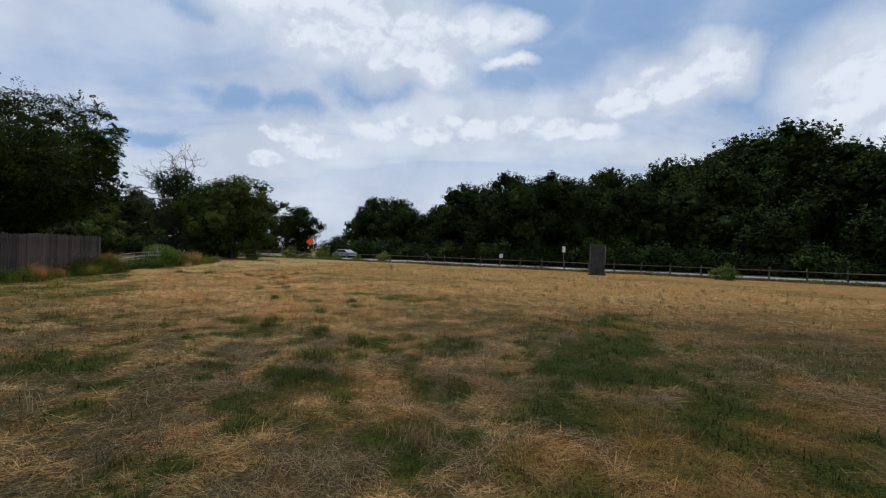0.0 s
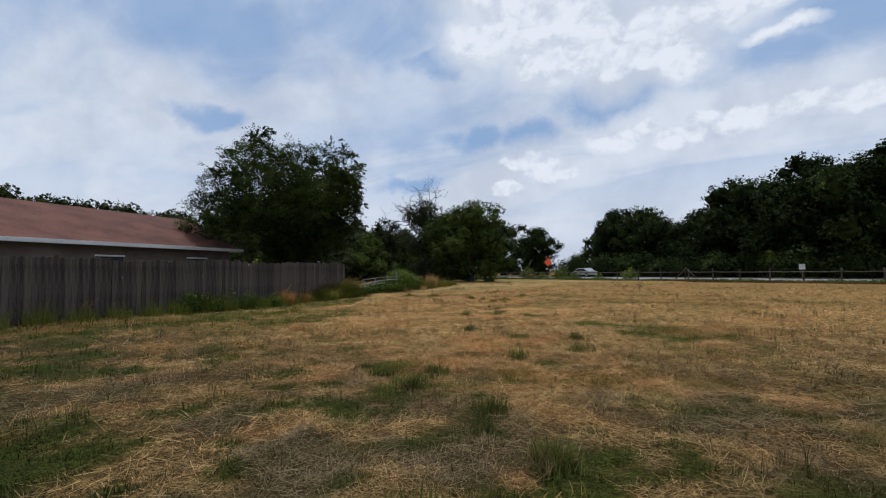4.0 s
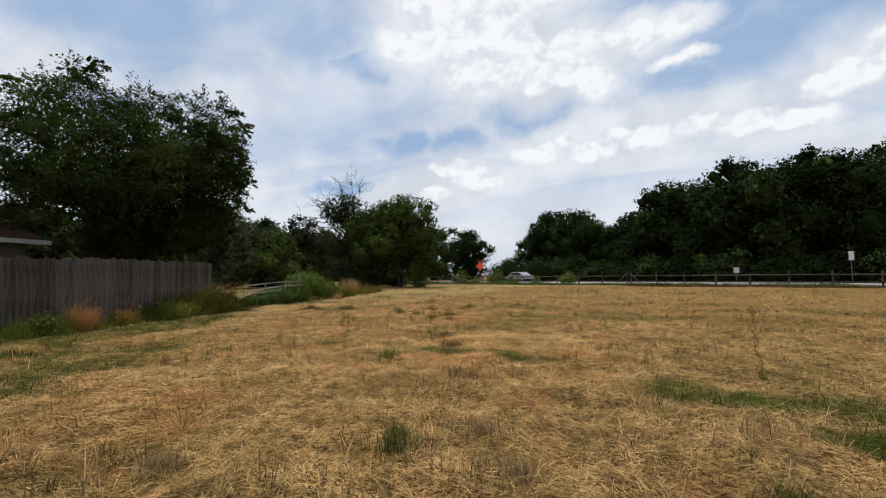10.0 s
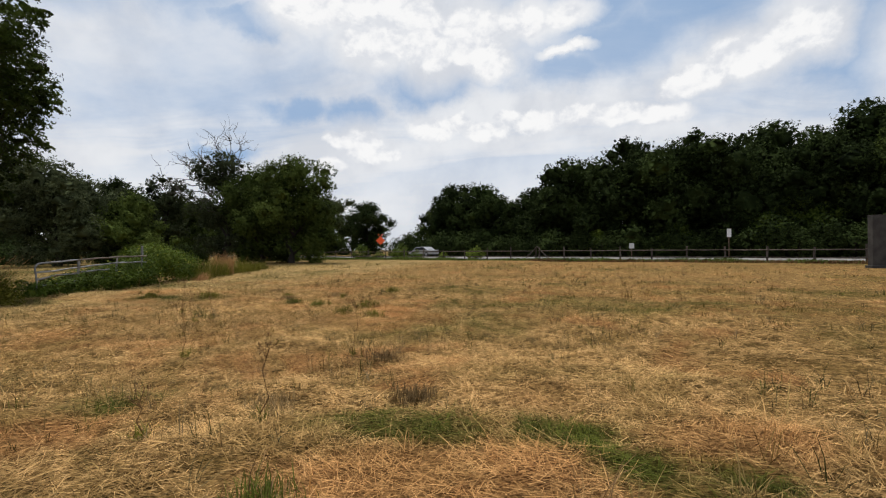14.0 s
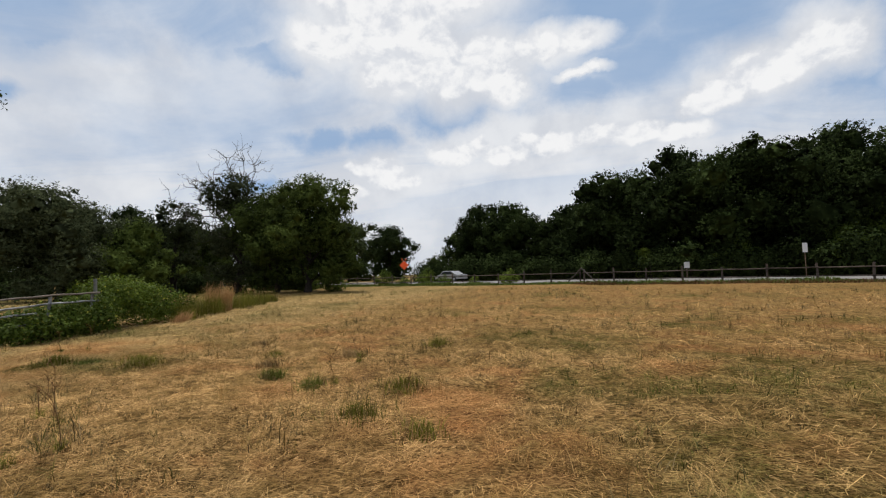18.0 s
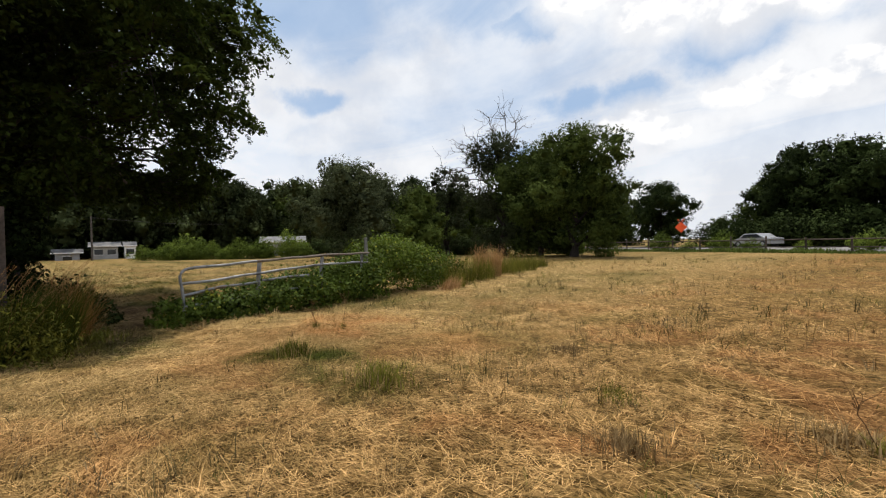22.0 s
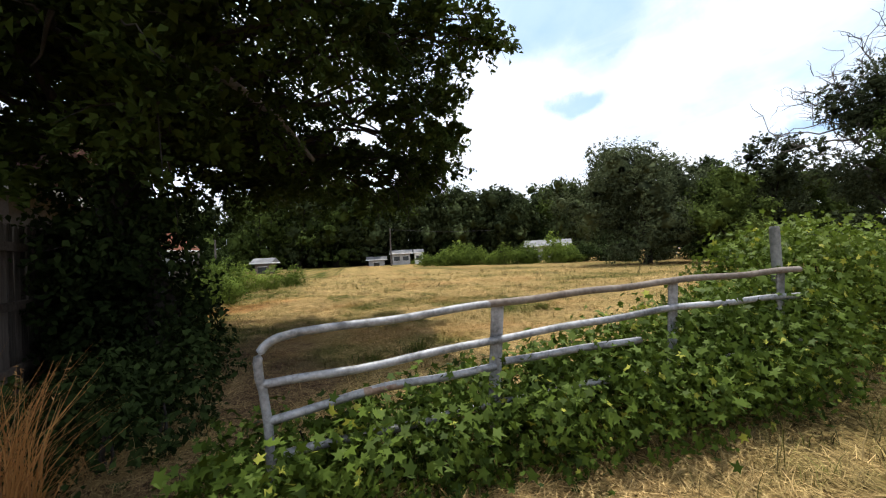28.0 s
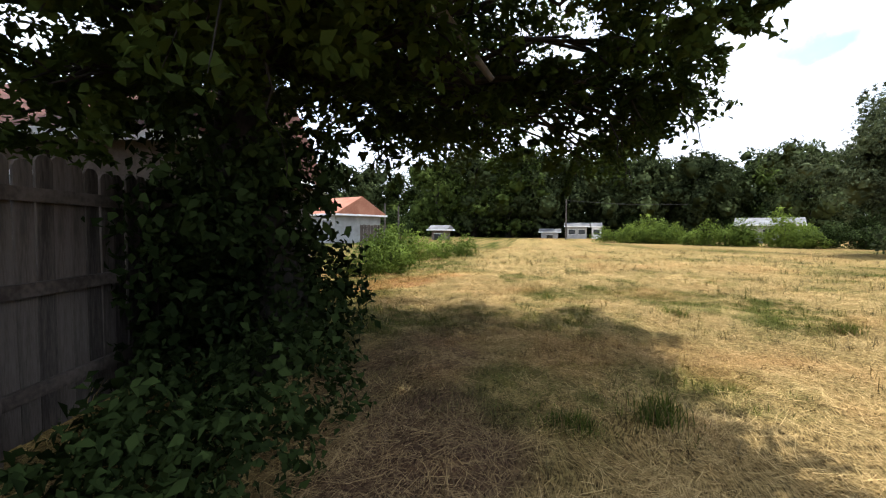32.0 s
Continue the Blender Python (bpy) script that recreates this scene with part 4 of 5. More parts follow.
def living(rng, x, y, scale):
    """Short upright green blades, dense where the field has stayed green."""
    g, r, b = cover(x, y)
    keep = rng.uniform(0, 1, len(x)) < np.clip((g - 0.36) / 0.5, 0, 0.7) * np.clip((lattice(x, y, 0.13, 36) - 0.28) / 0.25, 0, 1)
    x, y, g = x[keep], y[keep], g[keep]
    n = len(x)
    P = np.stack([x, y, ground_z(x, y)], 1)
    hgt = (0.03 + 0.06 * lattice(x, y, 0.35, 29)) * rng.uniform(0.5, 1.3, n) * scale ** 0.3
    V, F = blades(rng, P, hgt, rng.uniform(0.004, 0.008, n) * scale ** 0.8, np.abs(rng.normal(0, 0.5, n)).clip(0, 1.2), 0.5)
    return V, F, x.repeat(6), y.repeat(6), np.full(6 * n, 1.0), np.zeros(6 * n)


# ---- boundary: board fence ----
FENCE_END = Vector((-18.8, 21.98, 0))
FENCE_DIR = Vector((0.267, -0.964, 0)).normalized()
FENCE_OUT = Vector((0.964, 0.267, 0)).normalized()


def picket_mesh(height, width=0.138):
    c = 0.045
    bm = poly_bm([(-width / 2, 0), (width / 2, 0), (width / 2, height - c), (width / 2 - c * 0.35, height - c * 0.35), (width / 2 - c, height), (-width / 2 + c, height), (-width / 2 + c * 0.35, height - c * 0.35), (-width / 2, height - c)], 0.018, 0.003)
    me = bpy.data.meshes.new("picket")
    bm.to_mesh(me)
    bm.free()
    me.materials.append(M_PICKET)
    return me


PICKETS = [picket_mesh(h) for h in (1.78, 1.80, 1.82, 1.84)]


def board_fence(start, way, length, label, seed):
    """Dog-eared boards on rails and posts."""
    rng = random.Random(seed)
    ang = math.atan2(way.y, way.x)
    t = thing("board_fence", label, "fence", Matrix.Translation(start) @ Matrix.Rotation(ang, 4, "Z"))
    n = int(length / 0.146)
    for k in range(n):
        panel = int(k * 0.146 / 2.44)
        drop = 0.03 * math.sin(panel * 2.7) + rng.uniform(-0.008, 0.008)
        ob = part("picket", rng.choice(PICKETS), M_PICKET, t)
        ob.matrix_basis = pose(0.073 + k * 0.146, rng.uniform(-0.003, 0.003), 0.03 + drop, rng.uniform(-0.4, 0.4), rng.uniform(-0.5, 0.5), rng.uniform(-1, 1))
    for k in range(int(length / 2.44) + 1):
        part("post", box_bm((0.09, 0.09, 1.83), (k * 2.44 + 0.05, -0.067, 0.9), 0.006), M_RAIL, t)
        for z in (0.35, 1.0, 1.6):
            L = min(2.44, length - k * 2.44)
            if L > 0.3:
                part("rail", box_bm((L - 0.01, 0.04, 0.09), (k * 2.44 + L / 2, -0.031, z), 0.004), M_RAIL, t)
    return t


board_fence(FENCE_END, FENCE_DIR, 24.4, "weathered grey wooden board fence with dog-eared pickets along the field", 3)
board_fence(FENCE_END + Vector((-0.10, -0.05, 0)), Vector((-0.964, -0.267, 0)), 9.7, "weathered grey board fence return beside the large tree", 4)

board_fence(Vector((-55.0, 11.6, 0)), Vector((0.37, -0.93, 0)), 2.2, "short brown board fence panel beside the far red-roofed house", 9)

# ---- tube gate ----
GATE_A, GATE_B = Vector((-19.49, 24.03, 0)), Vector((-20.13, 28.05, 0))


def tube_gate():
    """A farm gate of five tubes with a bent top, straps and a rounded end; vines hold it."""
    way = (GATE_B - GATE_A)
    L = way.length
    t = thing("farm_gate", "bent and broken galvanised steel tube gate overgrown with vines", "gate", Matrix.Translation(GATE_A) @ Matrix.Rotation(math.atan2(way.y, way.x), 4, "Z"))
    rng = np.random.default_rng(8)
    r = 0.0235

    def line(heights, x0, x1, n=26):
        """A tube that sags and kinks through the given heights."""
        X, Z = zip(*heights)
        xs = np.linspace(x0, x1, n)
        return [(x, 0.03 * math.sin(x * 1.5) + 0.008 * math.sin(x * 5.3), float(np.interp(x, X, Z)) + 0.005 * math.sin(x * 7.1 + Z[0] * 20)) for x in xs]

    TOP_Z = ((0, 0.92), (0.16, 0.93), (0.7, 0.96), (1.4, 1.0), (1.9, 1.025), (2.3, 1.035), (2.55, 1.055), (2.8, 1.06), (4.1, 1.07))
    MID_Z = ((0, 0.68), (0.55, 0.705), (1.3, 0.77), (1.85, 0.81), (2.5, 0.855), (3.0, 0.87), (4.1, 0.862))
    corner = [(0.13 - 0.15 * math.sin(a), 0, 0.80 + 0.125 * math.cos(a)) for a in np.linspace(0.25, math.pi / 2, 7)]
    pts = line(TOP_Z, L, 1.42)[:-1]
    tube("top_rail", pts + line(TOP_Z, 1.42, 1.30, 4), [r] * (len(pts) + 4), M_WORN, t, 12, "brown weathered half of the top tube")
    pts = line(TOP_Z, 1.32, 0.18, 16) + corner + [(-0.015, 0, 0.72), (0.0, 0, 0.66), (0.02, 0, 0.48), (0.03, 0, 0.16)]
    tube("top_rail", pts, [r] * len(pts), M_STEEL, t, 12, "galvanised top tube bent down at a rounded corner")
    tube("rail", line(MID_Z, 0.0, L), [r] * 26, M_STEEL, t, 10)
    tube("rail", line(((0.03, 0.495), (0.36, 0.54), (0.67, 0.58), (1.3, 0.605)), 0.03, 1.34, 16), [r] * 16, M_STEEL, t, 10, "broken lower tube")
    tube("rail", line(((1.4, 0.635), (2.42, 0.672)), 1.40, 2.42, 14), [r] * 14, M_STEEL, t, 10, "broken end of the lower tube")
    tube("rust_patch", line(((0.5, 0.559), (0.67, 0.58), (0.8, 0.586)), 0.52, 0.74, 6), [r + 0.0015] * 6, M_RUST, t, 10, "rusty sleeve on the lower tube")
    tube("rail", line(((0, 0.30), (2, 0.42), (4.1, 0.5)), 0.03, L), [r] * 26, M_STEEL, t, 10)
    for x, h in ((1.36, 1.0), (2.73, 1.05), (3.85, 1.06)):
        bm = bmesh.new()
        box(bm, (0.085, 0.010, h - 0.12), (x - 0.015, 0.03 * math.sin(x * 1.5) + 0.031, 0.11 + (h - 0.12) / 2), 0.003, Matrix.Rotation(radians(5), 4, "Y"))
        strap = part("strap", bm, M_STEEL, t, "flat upright steel strap")
        for z in (h - 0.05, h - 0.27):
            part("bolt", box_bm((0.026, 0.014, 0.026), (x, 0.03 * math.sin(x * 1.5) + 0.041, z), 0.004), M_RUST, strap)
    return t


tube_gate()
gp = thing("gate_post", "thin round grey gate post standing among vines", "post", pose(-20.5, 28.2, 0, 1, 2, 0))
tube("shaft", [(0, 0, -0.2), (0.01, 0, 0.5), (0, 0.01, 1.1), (0, 0, 1.42)], [0.046, 0.044, 0.043, 0.042], M_POST, gp, 12)
bm = bmesh.new()
bmesh.ops.create_cone(bm, cap_ends=True, segments=12, radius1=0.043, radius2=0.036, depth=0.02, matrix=Matrix.Translation((0, 0, 1.43)))
part("cap", bm, M_POST, gp)

# ---- house behind the fence ----


def gable_house(name, label, m, L, Wd, eave, ridge, roof_mat, wall_mat, hip=0.0, over=0.5, windows=4, category="house"):
    """A house: four walls, a pitched roof with fascia, windows and a door; x is its length."""
    t = thing(name, label, category, m)
    th = 0.2
    for nm, size, at in (("wall", (L, th, eave), (0, -Wd / 2 + th / 2, eave / 2)), ("wall", (L, th, eave), (0, Wd / 2 - th / 2, eave / 2)),
                         ("wall", (th, Wd - 2 * th, eave), (-L / 2 + th / 2, 0, eave / 2)), ("wall", (th, Wd - 2 * th, eave), (L / 2 - th / 2, 0, eave / 2))):
        part(nm, box_bm(size, at), wall_mat, t)
    bm = bmesh.new()
    X, Y = L / 2 + over, Wd / 2 + over
    H = X - hip
    lowz = eave - 0.02
    quad = [bm.verts.new(p) for p in ((-X, -Y, lowz), (X, -Y, lowz), (X, Y, lowz), (-X, Y, lowz), (-H, 0, ridge), (H, 0, ridge))]
    for f in ((0, 1, 5, 4), (2, 3, 4, 5), (1, 2, 5), (3, 0, 4), (3, 2, 1, 0)):
        bm.faces.new([quad[k] for k in f])
    bmesh.ops.recalc_face_normals(bm, faces=bm.faces)
    part("roof", bm, roof_mat, t)
    for s in (-1, 1):
        part("fascia", box_bm((2 * X, 0.03, 0.16), (0, s * (Y + 0.016), lowz - 0.03), 0.005), M_WHITE, t, "white board along the eave")
        part("fascia", box_bm((0.03, 2 * Y, 0.16), (s * (X + 0.016), 0, lowz - 0.03), 0.005), M_WHITE, t, "white board along the eave")
    for k in range(windows):
        x = -L / 2 + L * (k + 0.5) / windows
        for s in (-1, 1):
            w = part("window", box_bm((1.1, 0.05, 0.9), (x, s * (Wd / 2 + 0.012), eave - 1.0)), M_GLASS, t)
            part("frame", box_bm((1.24, 0.05, 0.07), (x, s * (Wd / 2 + 0.03), eave - 0.53)), M_WHITE, w)
            part("sill", box_bm((1.24, 0.09, 0.06), (x, s * (Wd / 2 + 0.04), eave - 1.48)), M_WHITE, w)
    return t


house_at = Vector((-24.73, 19.52, 0)) + FENCE_DIR * 11.4 - FENCE_OUT * 4.6
gable_house("house", "low brown house with a dark red shingle roof and white eaves", Matrix.Translation(house_at) @ Matrix.Rotation(math.atan2(FENCE_DIR.y, FENCE_DIR.x), 4, "Z"),
            22.0, 8.2, 2.74, 4.75, M_ROOF, M_WALL, windows=5)

# ---- road, rail fence and signs ----
ROAD_A, ROAD_B = Vector((31.0, 41.5, 0)), Vector((-6.4, 61.4, 0))
ROAD_DIR = (ROAD_B - ROAD_A).normalized()
ROAD_OUT = Vector((-ROAD_DIR.y, ROAD_DIR.x, 0))
if ROAD_OUT.y < 0:
    ROAD_OUT = -ROAD_OUT


def by_road(s, out, z=0.0):
    p = ROAD_A + ROAD_DIR * s + ROAD_OUT * out
    return Vector((p.x, p.y, z))


bm = bmesh.new()
rows = []
for s in range(-160, 400, 10):
    rows.append([bm.verts.new(by_road(s, o, z)) for o, z in ((1.6, -0.02), (2.4, 0.14), (6.0, 0.20), (9.6, 0.14), (10.4, -0.02))])
for p, q in zip(rows[:-1], rows[1:]):
    for k in range(4):
        bm.faces.new((p[k], q[k], q[k + 1], p[k + 1]))
bmesh.ops.recalc_face_normals(bm, faces=bm.faces)
road = part("road", bm, M_ROAD)
tagged(road, "pale worn asphalt road beyond the field", "road", kind="structure")


def rail_fence(a, b, label, seed, step=2.6):
    """Round posts and two thin rails."""
    rng = np.random.default_rng(seed)
    way = b - a
    n = int(way.length / step)
    t = thing("rail_fence", label, "fence", Matrix.Translation(a) @ Matrix.Rotation(math.atan2(way.y, way.x), 4, "Z"))
    L = way.length / n
    tops = []
    for k in range(n + 1):
        hgt = 1.25 + rng.uniform(-0.1, 0.14)
        tube("post", [(k * L, 0, -0.2), (k * L + rng.uniform(-0.02, 0.02), 0, 0.6), (k * L + rng.uniform(-0.04, 0.04), rng.uniform(-0.03, 0.03), hgt)], [0.075, 0.07, 0.065], M_RAIL, t, 7)
    for k in range(n):
        for z in (0.42, 0.98):
            dz0, dz1 = rng.uniform(-0.03, 0.03, 2)
            tube("rail", [(k * L - 0.1, 0.07, z + dz0), (k * L + L / 2, 0.075, z - 0.015), (k * L + L + 0.1, 0.07, z + dz1)], [0.045, 0.05, 0.042], M_RAIL, t, 6)
    return t


rail_fence(by_road(-12, 0), by_road(42.2, 0), "dark wooden post-and-rail fence along the road", 5)
brace = thing("corner_brace", "wooden corner brace with two slanted poles at the rail fence", "fence brace", Matrix.Translation(by_road(42.4, -0.15)) @ Matrix.Rotation(math.atan2(ROAD_DIR.y, ROAD_DIR.x), 4, "Z"))
for s in (-1, 1):
    tube("slanted_pole", [(s * 1.5, 0, 0.05), (s * 0.7, 0.0, 0.75), (0, 0, 1.45)], [0.06, 0.055, 0.05], M_DEADWOOD, brace, 7)
rail_fence(by_road(42.6, 0), Vector((-38, 70.8, 0)), "dark wooden post-and-rail fence across the end of the field", 6)


def road_sign(name, label, p, post_h, shape, size, mat, face, category="sign", post_mat=None):
    ang = math.atan2(face.x, -face.y)
    t = thing(name, label, category, Matrix.Translation(p) @ Matrix.Rotation(ang, 4, "Z"))
    tube("post", [(0, 0.03, -0.2), (0, 0.03, post_h * 0.5), (0, 0.03, post_h)], [0.035] * 3, post_mat or M_RUST, t, 6)
    w, hh = size
    if shape == "diamond":
        bm = poly_bm([(0, post_h - hh), (w / 2, post_h - hh / 2), (0, post_h), (-w / 2, post_h - hh / 2)], 0.012, 0.002)
    else:
        bm = poly_bm([(-w / 2, post_h - hh), (w / 2, post_h - hh), (w / 2, post_h), (-w / 2, post_h)], 0.012, 0.002)
    panel = part("panel", bm, mat, t)
    panel.location = (0, -0.014, 0)
    if shape == "diamond":
        for k, x in enumerate((-0.18, 0.18)):
            f = part("flag", poly_bm([(x - 0.05, post_h - 0.05), (x + 0.35 * (1 if x > 0 else -1), post_h + 0.36), (x + 0.10 * (1 if x > 0 else -1), post_h + 0.40)], 0.01), mat, t, "small orange warning flag")
    return t


TO_CAM = Vector((0.35, -0.94, 0))
road_sign("road_work_sign", "orange diamond road work sign with flags on a stand", (-36.9, 97.5, 0), 3.95, "diamond", (1.75, 1.75), M_ORANGE, TO_CAM)
road_sign("road_sign", "narrow white rectangular road sign on a post", (13.0, 65.8, 0), 3.1, "rect", (0.5, 0.85), M_WHITE, TO_CAM)
road_sign("marker_sign", "small white marker sign by the road", (4.2, 69.3, 0), 1.75, "rect", (0.6, 0.6), M_WHITE, TO_CAM)

pil = thing("stone_pillar", "tall plain dark grey stone slab standing in the field", "pillar", pose(11.45, 42.4, -0.15, 0, 0, 2))
part("shaft", box_bm((1.30, 0.36, 3.0), (0, 0, 1.42), 0.03), M_CONCRETE, pil)
part("cap", box_bm((1.32, 0.38, 0.06), (0, 0, 2.95), 0.015), M_CONCRETE, pil)
part("plinth", box_bm((1.48, 0.52, 0.34), (0, 0, 0.15), 0.03), M_CONCRETE, pil, "rough wider foot of the slab")
tube("marker_pole", [(0.68, -0.12, 1.15), (0.68, -0.12, 2.0), (0.68, -0.12, 2.95)], [0.035] * 3, M_STEEL, pil, 8, "thin pale upright rod along the right edge of the slab")


def car(m):
    """A small saloon car; x is its length."""
    t = thing("car", "silver saloon car on the far road", "car", m)
    prof = [(-2.2, 0.35), (2.2, 0.35), (2.25, 0.7), (1.3, 0.92), (0.75, 1.38), (-0.75, 1.42), (-1.5, 1.0), (-2.2, 0.9)]
    part("body", poly_bm(prof, 1.72, 0.06), M_CARPAINT, t)
    for sgn in (-1, 1):
        part("window", poly_bm([(-1.25, 0.98), (1.05, 0.95), (0.68, 1.30), (-0.72, 1.34)], 0.01), M_GLASS, t).location = (0, sgn * 0.866, 0)
        for x in (-1.35, 1.35):
            bm = bmesh.new()
            bmesh.ops.create_cone(bm, cap_ends=True, segments=18, radius1=0.33, radius2=0.33, depth=0.2, matrix=Matrix.Translation((x, sgn * 0.79, 0.33)) @ Matrix.Rotation(math.pi / 2, 4, "X"))
            w = part("wheel", bm, M_TYRE, t)
            bm = bmesh.new()
            bmesh.ops.create_cone(bm, cap_ends=True, segments=14, radius1=0.2, radius2=0.17, depth=0.03, matrix=Matrix.Translation((x, sgn * 0.90, 0.33)) @ Matrix.Rotation(sgn * -math.pi / 2, 4, "X"))
            part("rim", bm, M_STEEL, w)
    return t


car(Matrix.Translation(by_road(64.0, 6.0, 0.2)) @ Matrix.Rotation(math.atan2(ROAD_DIR.y, ROAD_DIR.x), 4, "Z"))

# ---- trees ----
# the large tree's leafy masses: top, the side over the gate, the far side, and the low boughs
TOP = [(1.3, 2.6, 9.0, 1.15), (-0.9, -1.5, 8.9, 1.35), (0.5, 0.6, 8.8, 1.5), (-1.6, 0.8, 8.4, 1.4), (0.2, 0.3, 7.2, 1.9), (2.2, 2.2, 7.4, 1.4), (0.6, -3.0, 7.6, 1.4), (-2.6, -2.4, 7.0, 1.5), (0.2, 3.7, 8.1, 1.1), (-1.5, 3.2, 7.6, 1.4)]
GATE_SIDE = [(1.3, 3.6, 7.0, 0.9), (0.3, 4.7, 6.8, 1.1), (-1.0, 4.5, 6.6, 1.1), (1.2, 3.7, 5.3, 0.8), (0.2, 4.4, 4.7, 0.85), (-1.0, 4.3, 4.9, 1.0), (-2.2, 4.2, 4.6, 0.9), (-2.9, 4.2, 3.8, 0.85), (-1.6, 4.0, 3.4, 0.8), (-0.4, 3.9, 3.6, 0.8),
             (2.4, 2.7, 5.6, 0.95), (3.0, 2.2, 4.6, 1.1), (2.9, 1.6, 6.2, 1.3), (1.2, 3.0, 6.0, 1.3), (0.2, 2.8, 4.6, 1.2), (1.8, 2.6, 4.0, 1.0)]
FAR_SIDE = [(0.6, 1.2, 5.2, 1.3), (1.4, 0.2, 4.2, 1.2), (2.0, 1.0, 5.0, 1.2), (0.4, -1.6, 5.6, 1.4), (3.0, 0, 6.0, 1.7), (3.4, -1.4, 4.6, 1.4), (2.0, -3.0, 6.2, 1.6), (2.6, -3.2, 4.6, 1.3), (-2.5, -3, 5.6, 1.7), (-4, -0.5, 6, 1.8), (-3.5, 2.5, 6, 1.7), (0, 0, 5.8, 2.2), (0.8, -1.2, 4.4, 1.5), (1.6, -0.6, 5.4, 1.6), (-1.4, -1.6, 4.6, 1.6), (-4.5, 1.5, 4, 1.4), (-3.5, -3.5, 4, 1.4), (1, -4.0, 4.5, 1.4), (-2.6, 1.0, 4.6, 1.4)]
LOW_BOUGHS = [(1.2, -0.8, 2.5, 0.55), (0.8, -0.4, 2.9, 0.6), (-2.4, 4.1, 3.0, 0.6), (-3.0, 4.4, 3.2, 0.6), (-1.6, 3.6, 2.7, 0.5), (-2.2, 3.2, 2.5, 0.55), (-3.9, 3.8, 2.8, 0.65), (0.2, 0.2, 4.2, 1.5), (-2.2, 1.2, 3.4, 1.1), (1.9, -1.6, 3.2, 0.9), (1.6, 1.0, 3.0, 0.9), (2.4, 0.6, 3.4, 1.0), (-2.1, 1.1, 2.8, 0.8), (-1.3, 2.4, 2.9, 0.7), (-1.2, 3.2, 3.0, 0.6), (-2.4, 3.0, 3.1, 0.7), (-3.2, 1.8, 2.9, 0.8),
              (0.6, 1.6, 3.1, 0.7), (0.9, -1.3, 2.7, 0.7), (0.3, -1.2, 3.1, 0.8), (0.8, -1.6, 2.2, 0.55), (-0.5, 0.8, 2.9, 0.9), (-1.2, 0.2, 3.2, 1.0), (-0.8, 2.0, 3.8, 0.9)]
big_tree = make_tree("shade_tree", "large spreading dark green tree beside the gate and fence", 21, 10.6, 5.6, L_BIG, 195000, 0.108, trunk_r=0.34, m=pose(-23.4, 21.6, 0),
                     masses=TOP + GATE_SIDE + FAR_SIDE + LOW_BOUGHS, corners=4, sprays=260)
tube("limb", [(0.1, 0.25, 4.3), (0.42, 0.85, 4.0), (0.54, 1.41, 3.58), (0.13, 1.86, 3.28), (-0.23, 2.28, 2.77)], [0.085, 0.07, 0.058, 0.048, 0.03], M_LIMB, big_tree, 8, "pale crooked bare limb")
sucker = [(-23.3 + 0.6 * math.sin(k * 2.3), 21.45 + 0.5 * math.cos(k * 1.9), 0.4 + 0.36 * (k % 6), 0.62) for k in range(20) if k not in (10, 16)] + [(-24.2, 21.9, 0.5, 0.5), (-23.1, 22.2, 2.0, 0.5), (-23.0, 21.9, 1.4, 0.6)]
make_bush("tree_suckers", "dark leafy suckers and shrubs round the foot of the large tree", 43, sucker, L_DARK, 15000, 0.10, hollow=0.3, stems=3)
make_bush("shade_weeds", "dark green weeds in the shade between fence and gate", 47, [(-20.2, 22.9, 0.2, 0.38), (-20.8, 23.0, 0.14, 0.34), (-21.5, 22.8, 0.2, 0.4), (-22.2, 22.6, 0.3, 0.5), (-20.9, 22.55, 0.15, 0.42), (-21.3, 22.4, 0.2, 0.45), (-20.4, 22.4, 0.22, 0.42), (-21.7, 22.2, 0.25, 0.4), (-20.0, 22.3, 0.3, 0.4)], L_DARK, 8500, 0.07, "weeds", stems=8)
make_tree("half_dead_tree", "half dead tree with bare grey upper branches", 22, 11.9, 3.7, L_GREY, 46000, 0.19, corners=3, heart=0.3, fork=0.15, limbs=11, low=0.14, top=0.92, lobe=0.36, bare=16, dead=3.83, m=pose(-37.2, 53.9, 0), skirt=6)
make_tree("field_tree", "bright green leafy tree at the field corner", 23, 9.9, 3.3, L_MID, 56000, 0.19, corners=3, heart=0.45, fork=0.10, limbs=12, low=0.08, lobe=0.46, m=pose(-29.3, 52.6, 0), skirt=5)
make_tree("field_tree", "broad green tree grown against the half dead tree", 27, 9.4, 3.8, L_MID, 56000, 0.19, corners=3, heart=0.45, fork=0.10, limbs=12, low=0.08, lobe=0.44, m=pose(-33.0, 53.4, 0), skirt=6)
make_tree("round_tree", "broad dark tree with a flat rounded crown behind the field", 24, 9.7, 4.6, L_GREY, 62000, 0.21, corners=3, heart=0.45, fork=0.1, limbs=13, low=0.1, top=0.95, lobe=0.42, m=pose(-48.6, 46.2, 0), skirt=7)
make_tree("slender_tree", "slender dusty green tree beyond the field", 25, 9.4, 2.2, L_GREY, 22000, 0.18, corners=3, heart=0.4, fork=0.1, limbs=9, low=0.12, lobe=0.46, m=pose(-45.2, 54.2, 0), skirt=3)
make_tree("young_tree", "young bright green tree beside the round tree", 26, 6.6, 2.2, L_MID, 24000, 0.15, corners=3, fork=0.08, limbs=9, low=0.08, lobe=0.5, m=pose(-43.2, 48.6, 0), skirt=4)

